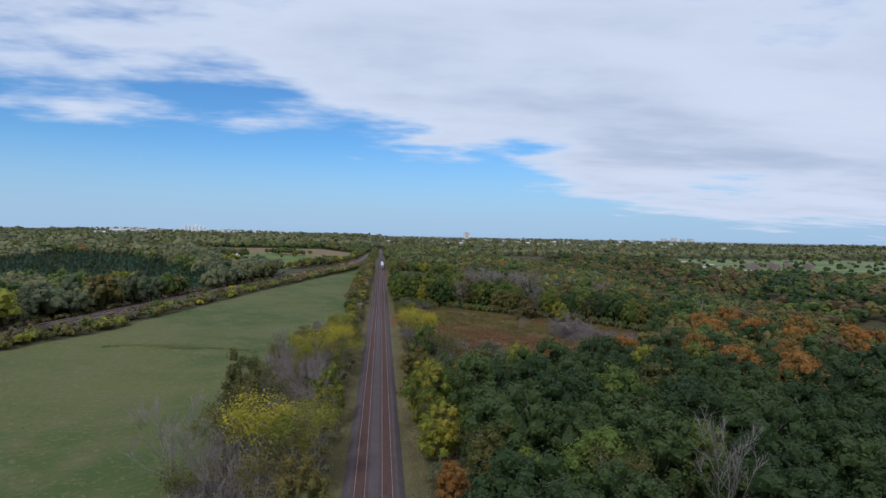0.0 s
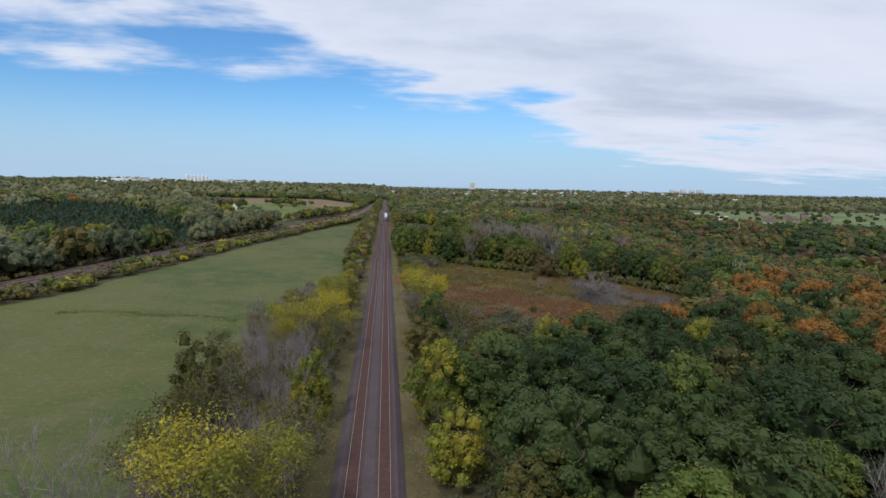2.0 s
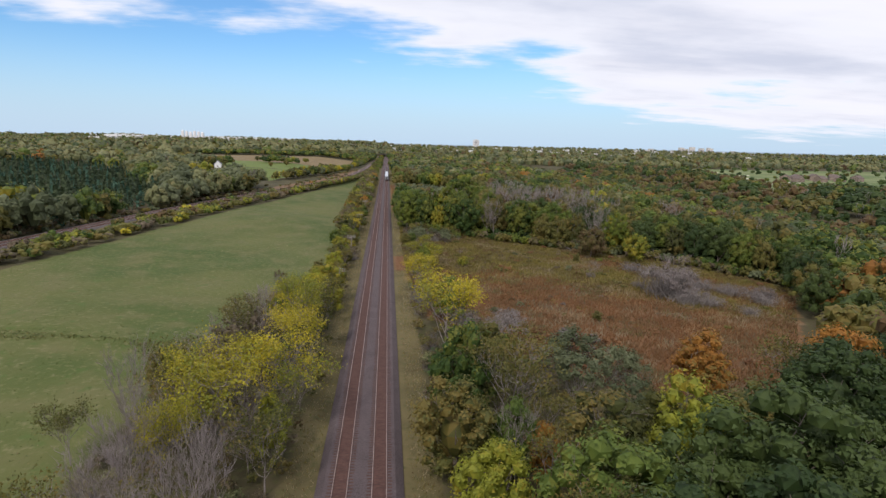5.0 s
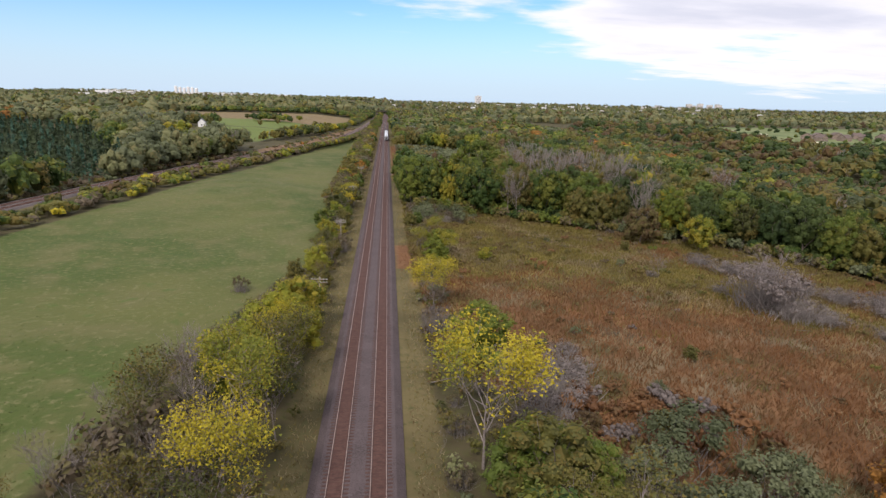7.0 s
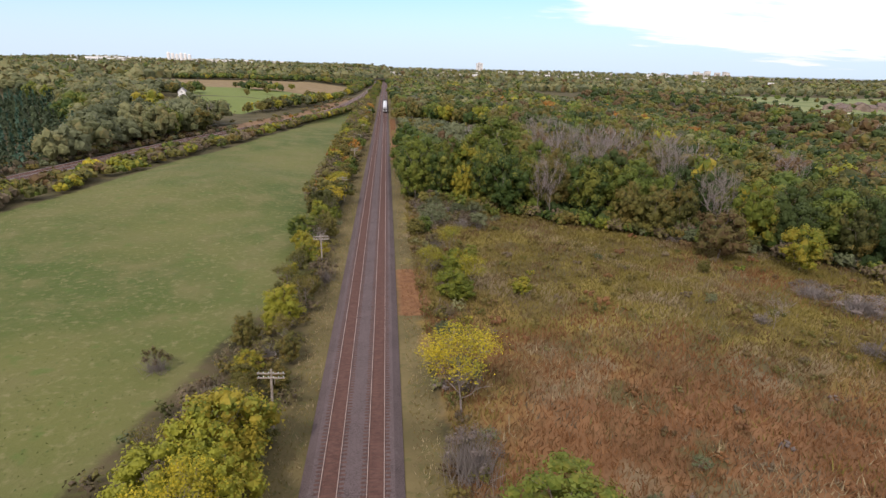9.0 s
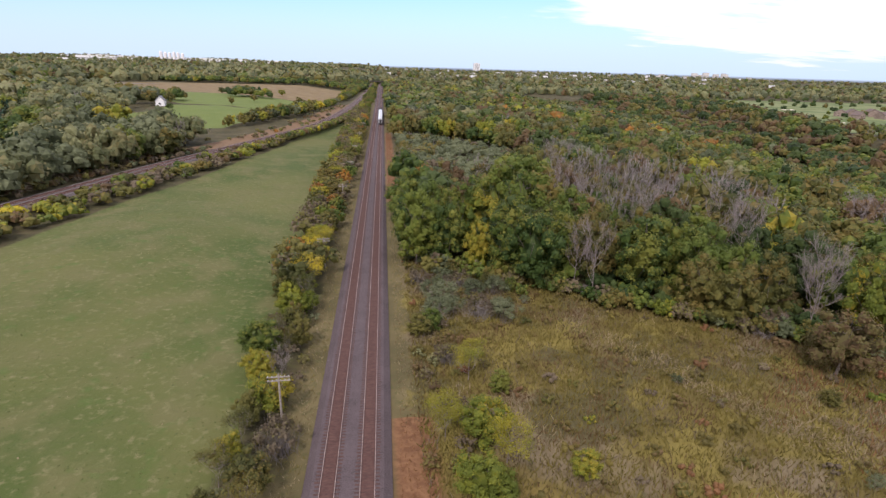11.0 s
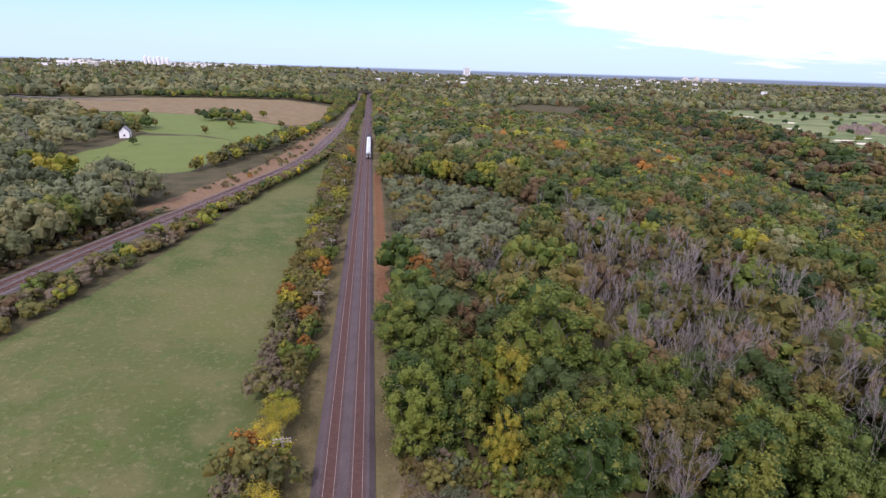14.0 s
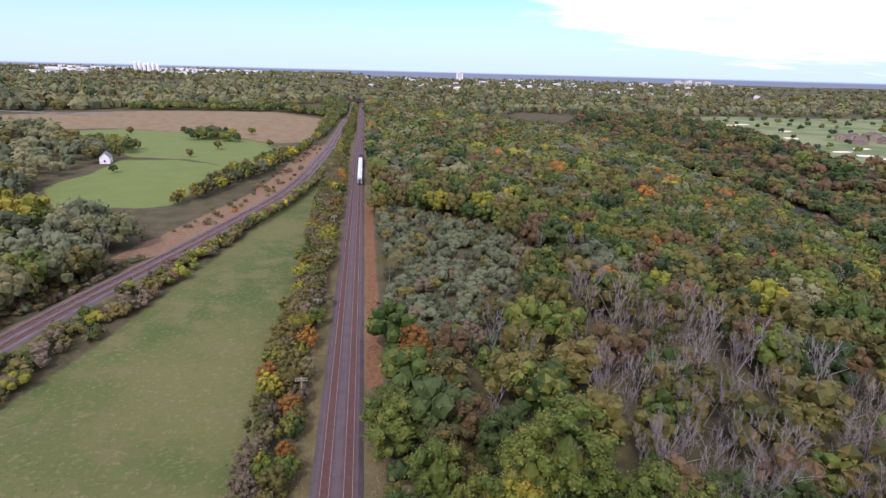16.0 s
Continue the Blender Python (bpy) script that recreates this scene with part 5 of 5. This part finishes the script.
def lathe(profile, sides=20):
    p = np.array(profile, float)
    a = np.arange(sides + 1) * 2 * np.pi / sides
    g = np.stack([p[:, :1] * np.cos(a), p[:, :1] * np.sin(a), np.repeat(p[:, 1:], sides + 1, 1)], -1)
    return np.stack([g[:-1, :-1], g[:-1, 1:], g[1:, 1:], g[1:, :-1]], 2).reshape(-1, 4, 3)


t = thing("tower_block", "tall white apartment tower above the far woods", "building", at=(608, 3930, float(land(608, 3930))))
part("wall", boxes(WHITE, (0, 0, 24, 40, 30, 60)), t)
part("roof", boxes(STONE_WALL, (0, 0, 54.6, 40.6, 30.6, 1.2), (0, 0, 57, 14, 10, 4)), t)
for k in range(12):
    part("window_band", boxes(DARK_GLASS, (0, -15.1, 4 + 4.2 * k, 30, 0.4, 1.2)), t)
for i in range(6):
    x, y = -1172 + 20 * i, 3480 + 6 * i
    t = thing("grain_silo", "tall pale concrete grain silo on the skyline", "silo", "grain silos", at=(x, y, float(land(x, y))))
    part("shell", quad_mesh("shell", lathe([(8.5, -4), (8.5, 44 - 3 * (i % 3)), (8.5, 45 - 3 * (i % 3)), (0, 49 - 3 * (i % 3))]), [WHITE]), t)
    part("base_ring", quad_mesh("base_ring", lathe([(9, -4), (9, 1.5), (8.4, 1.6)]), [CONCRETE]), t)

# country road beyond the stubble, and the bridge over the line far ahead
yd = np.linspace(-900, -300, 40)
xd = yd
zd = np.array([float(land(a, 1085 + (a + 300) * -0.05 + 60 * math.sin(a / 180))) for a in xd])
yv = 1085 + (xd + 300) * -0.05 + 60 * np.sin(xd / 180)
q = np.stack([np.stack([xd[:-1], yv[:-1] - 5, zd[:-1] + 0.4], -1), np.stack([xd[1:], yv[1:] - 5, zd[1:] + 0.4], -1), np.stack([xd[1:], yv[1:] + 5, zd[1:] + 0.4], -1), np.stack([xd[:-1], yv[:-1] + 5, zd[:-1] + 0.4], -1)], 1)
tagged(new("road", quad_mesh("road", q, [ASPHALT])), "pale country road past the stubble field", "road", kind="structure")
DARK_STEEL = grainy("weathered_girder", (0.05, 0.045, 0.04), (0.10, 0.085, 0.075), 0.6, 0.8)
t = thing("road_bridge", "dark weathered road bridge over the railway", "bridge", at=(-8, 1440, 0))
part("deck", boxes(DARK_STEEL, (0, 0, 7.0, 64, 9, 1.0)), t)
for sgn in (-1, 1):
    part("parapet", boxes(DARK_STEEL, (0, 4.6 * sgn, 8.0, 64, 0.3, 1.0)), t)
for sx in (-32, 12, 30):
    part("pier", boxes(DARK_STEEL, (sx, 0, 2.7, 1.6, 8, 7.8)), t)


# telegraph poles
def telegraph_pole(first):
    t = thing("telegraph_pole", "old grey wooden telegraph pole with crossarms", "telegraph pole", "telegraph poles")
    part("pole", quad_mesh("pole", lathe([(0.16, -0.3), (0.13, 4.0), (0.11, 6.9), (0.0, 7.0)], 8), [POLE_WOOD]), t)
    for z in (6.55, 6.05):
        arm = part("crossarm", boxes(POLE_WOOD, (0, -0.14, z, 2.7, 0.10, 0.13)), t)
        knob = quad_mesh("insulator", lathe([(0.02, z + 0.06), (0.05, z + 0.10), (0.05, z + 0.18), (0.0, z + 0.22)], 6), [GLASS_KNOB])
        for i in range(6):
            k = part("insulator", knob, arm)
            k.location = (-1.2 + i * 0.48, -0.14, 0)
    part("brace", boxes(POLE_WOOD, (0.35, -0.16, 5.75, 0.05, 0.03, 0.75)), t)
    t.matrix_basis = first
    return t


spots = [(-9.2, y) for y in (213, 260, 315, 371, 415, 460, 512, 566)]
pole_ = None
for i, (x, y) in enumerate(spots):
    m = pose(x, y, float(land(x, y)), 1.2 * math.sin(i * 2.1), 2.0 * math.cos(i * 1.7), 4 * math.sin(i))
    pole_ = copy_thing(pole_, m) if pole_ else telegraph_pole(m)


# the train: a locomotive and four coaches on the eastern main track
def hull(length, half, foot, eave, crest):
    prof = [(-half, foot), (-half, eave), (-half * 0.86, eave + (crest - eave) * 0.55), (-half * 0.5, eave + (crest - eave) * 0.9), (0, crest),
            (half * 0.5, eave + (crest - eave) * 0.9), (half * 0.86, eave + (crest - eave) * 0.55), (half, eave), (half, foot)]
    y = np.array([0, length])
    q = prism_along(y * 0.0, y.astype(float), y * 0.0, prof)
    ends = []
    for yy_ in (0, length):
        for i in range(4):
            a, b, c, d = prof[i], prof[i + 1], prof[8 - i - 1], prof[8 - i]
            ends.append([(a[0], yy_, a[1]), (b[0], yy_, b[1]), (c[0], yy_, c[1]), (d[0], yy_, d[1])])
    which = np.array([0, 1, 1, 1, 1, 1, 1, 0, 2] + [0] * 8)
    return np.concatenate([q, np.array(ends, float)]), which


def coach(y0, length, loco=False):
    name = "locomotive" if loco else "railway_coach"
    t = thing(name, "dark diesel locomotive at the head of the train" if loco else "silver passenger coach with a pale ribbed roof on the track", name.replace("_", " "), "train coaches")
    q, w = hull(length, 1.5, 0.95, 3.5, 4.35)
    skin = [BLACK, BLACK, BLACK] if loco else [STEEL, COACH_ROOF, BLACK]
    part("body", quad_mesh("body", q, skin, w), t)
    pane = boxes(DARK_GLASS, (0, 0, 0, 0.06, 1.5, 0.75))
    for s in (-1.5, 1.5):
        for i in range(3 if loco else 11):
            p_ = part("window", pane, t)
            p_.location = (s, 2.5 + i * (length - 5) / (2 if loco else 10), 2.45)
    for yy_ in (-0.02, length + 0.02):
        d_ = part("end_door", boxes(BLACK, (0, yy_, 2.25, 0.95, 0.08, 2.2)), t)
        for sx in (-1.0, 1.0):
            part("end_window", boxes(DARK_GLASS, (sx, yy_, 2.75, 0.55, 0.06, 0.7)), t)
        part("coupler", boxes(BLACK, (0, yy_ + (-0.3 if yy_ < 1 else 0.3), 0.95, 0.3, 0.6, 0.3)), t)
    for i in range(4):
        part("roof_vent", boxes(STEEL if not loco else BLACK, (0, length * (i + 0.5) / 4, 4.36, 1.0, 2.2, 0.16)), t)
    for yy_ in (3.6, length - 3.6):
        b_ = part("bogie", boxes(BLACK, (0, yy_, 0.62, 2.3, 3.4, 0.45)), t)
        wheel = quad_mesh("wheel", np.roll(lathe([(0, -0.07), (0.45, -0.07), (0.45, 0.07), (0, 0.07)], 14), 1, axis=2), [BLACK])
        for sx in (-0.7525, 0.7525):
            for sy in (-1.2, 1.2):
                part("wheel", wheel, b_).location = (sx, yy_ + sy, 0.45)
    part("underframe", boxes(BLACK, (0, length / 2, 0.85, 2.5, length - 9, 0.5)), t)
    t.location = (RIGHT_C, y0, 0)
    return t


TRAIN_Y = 612.0
for i in range(4):
    coach(TRAIN_Y + 22.0 * i, 21.2)
coach(TRAIN_Y + 88.0, 17.5, True)
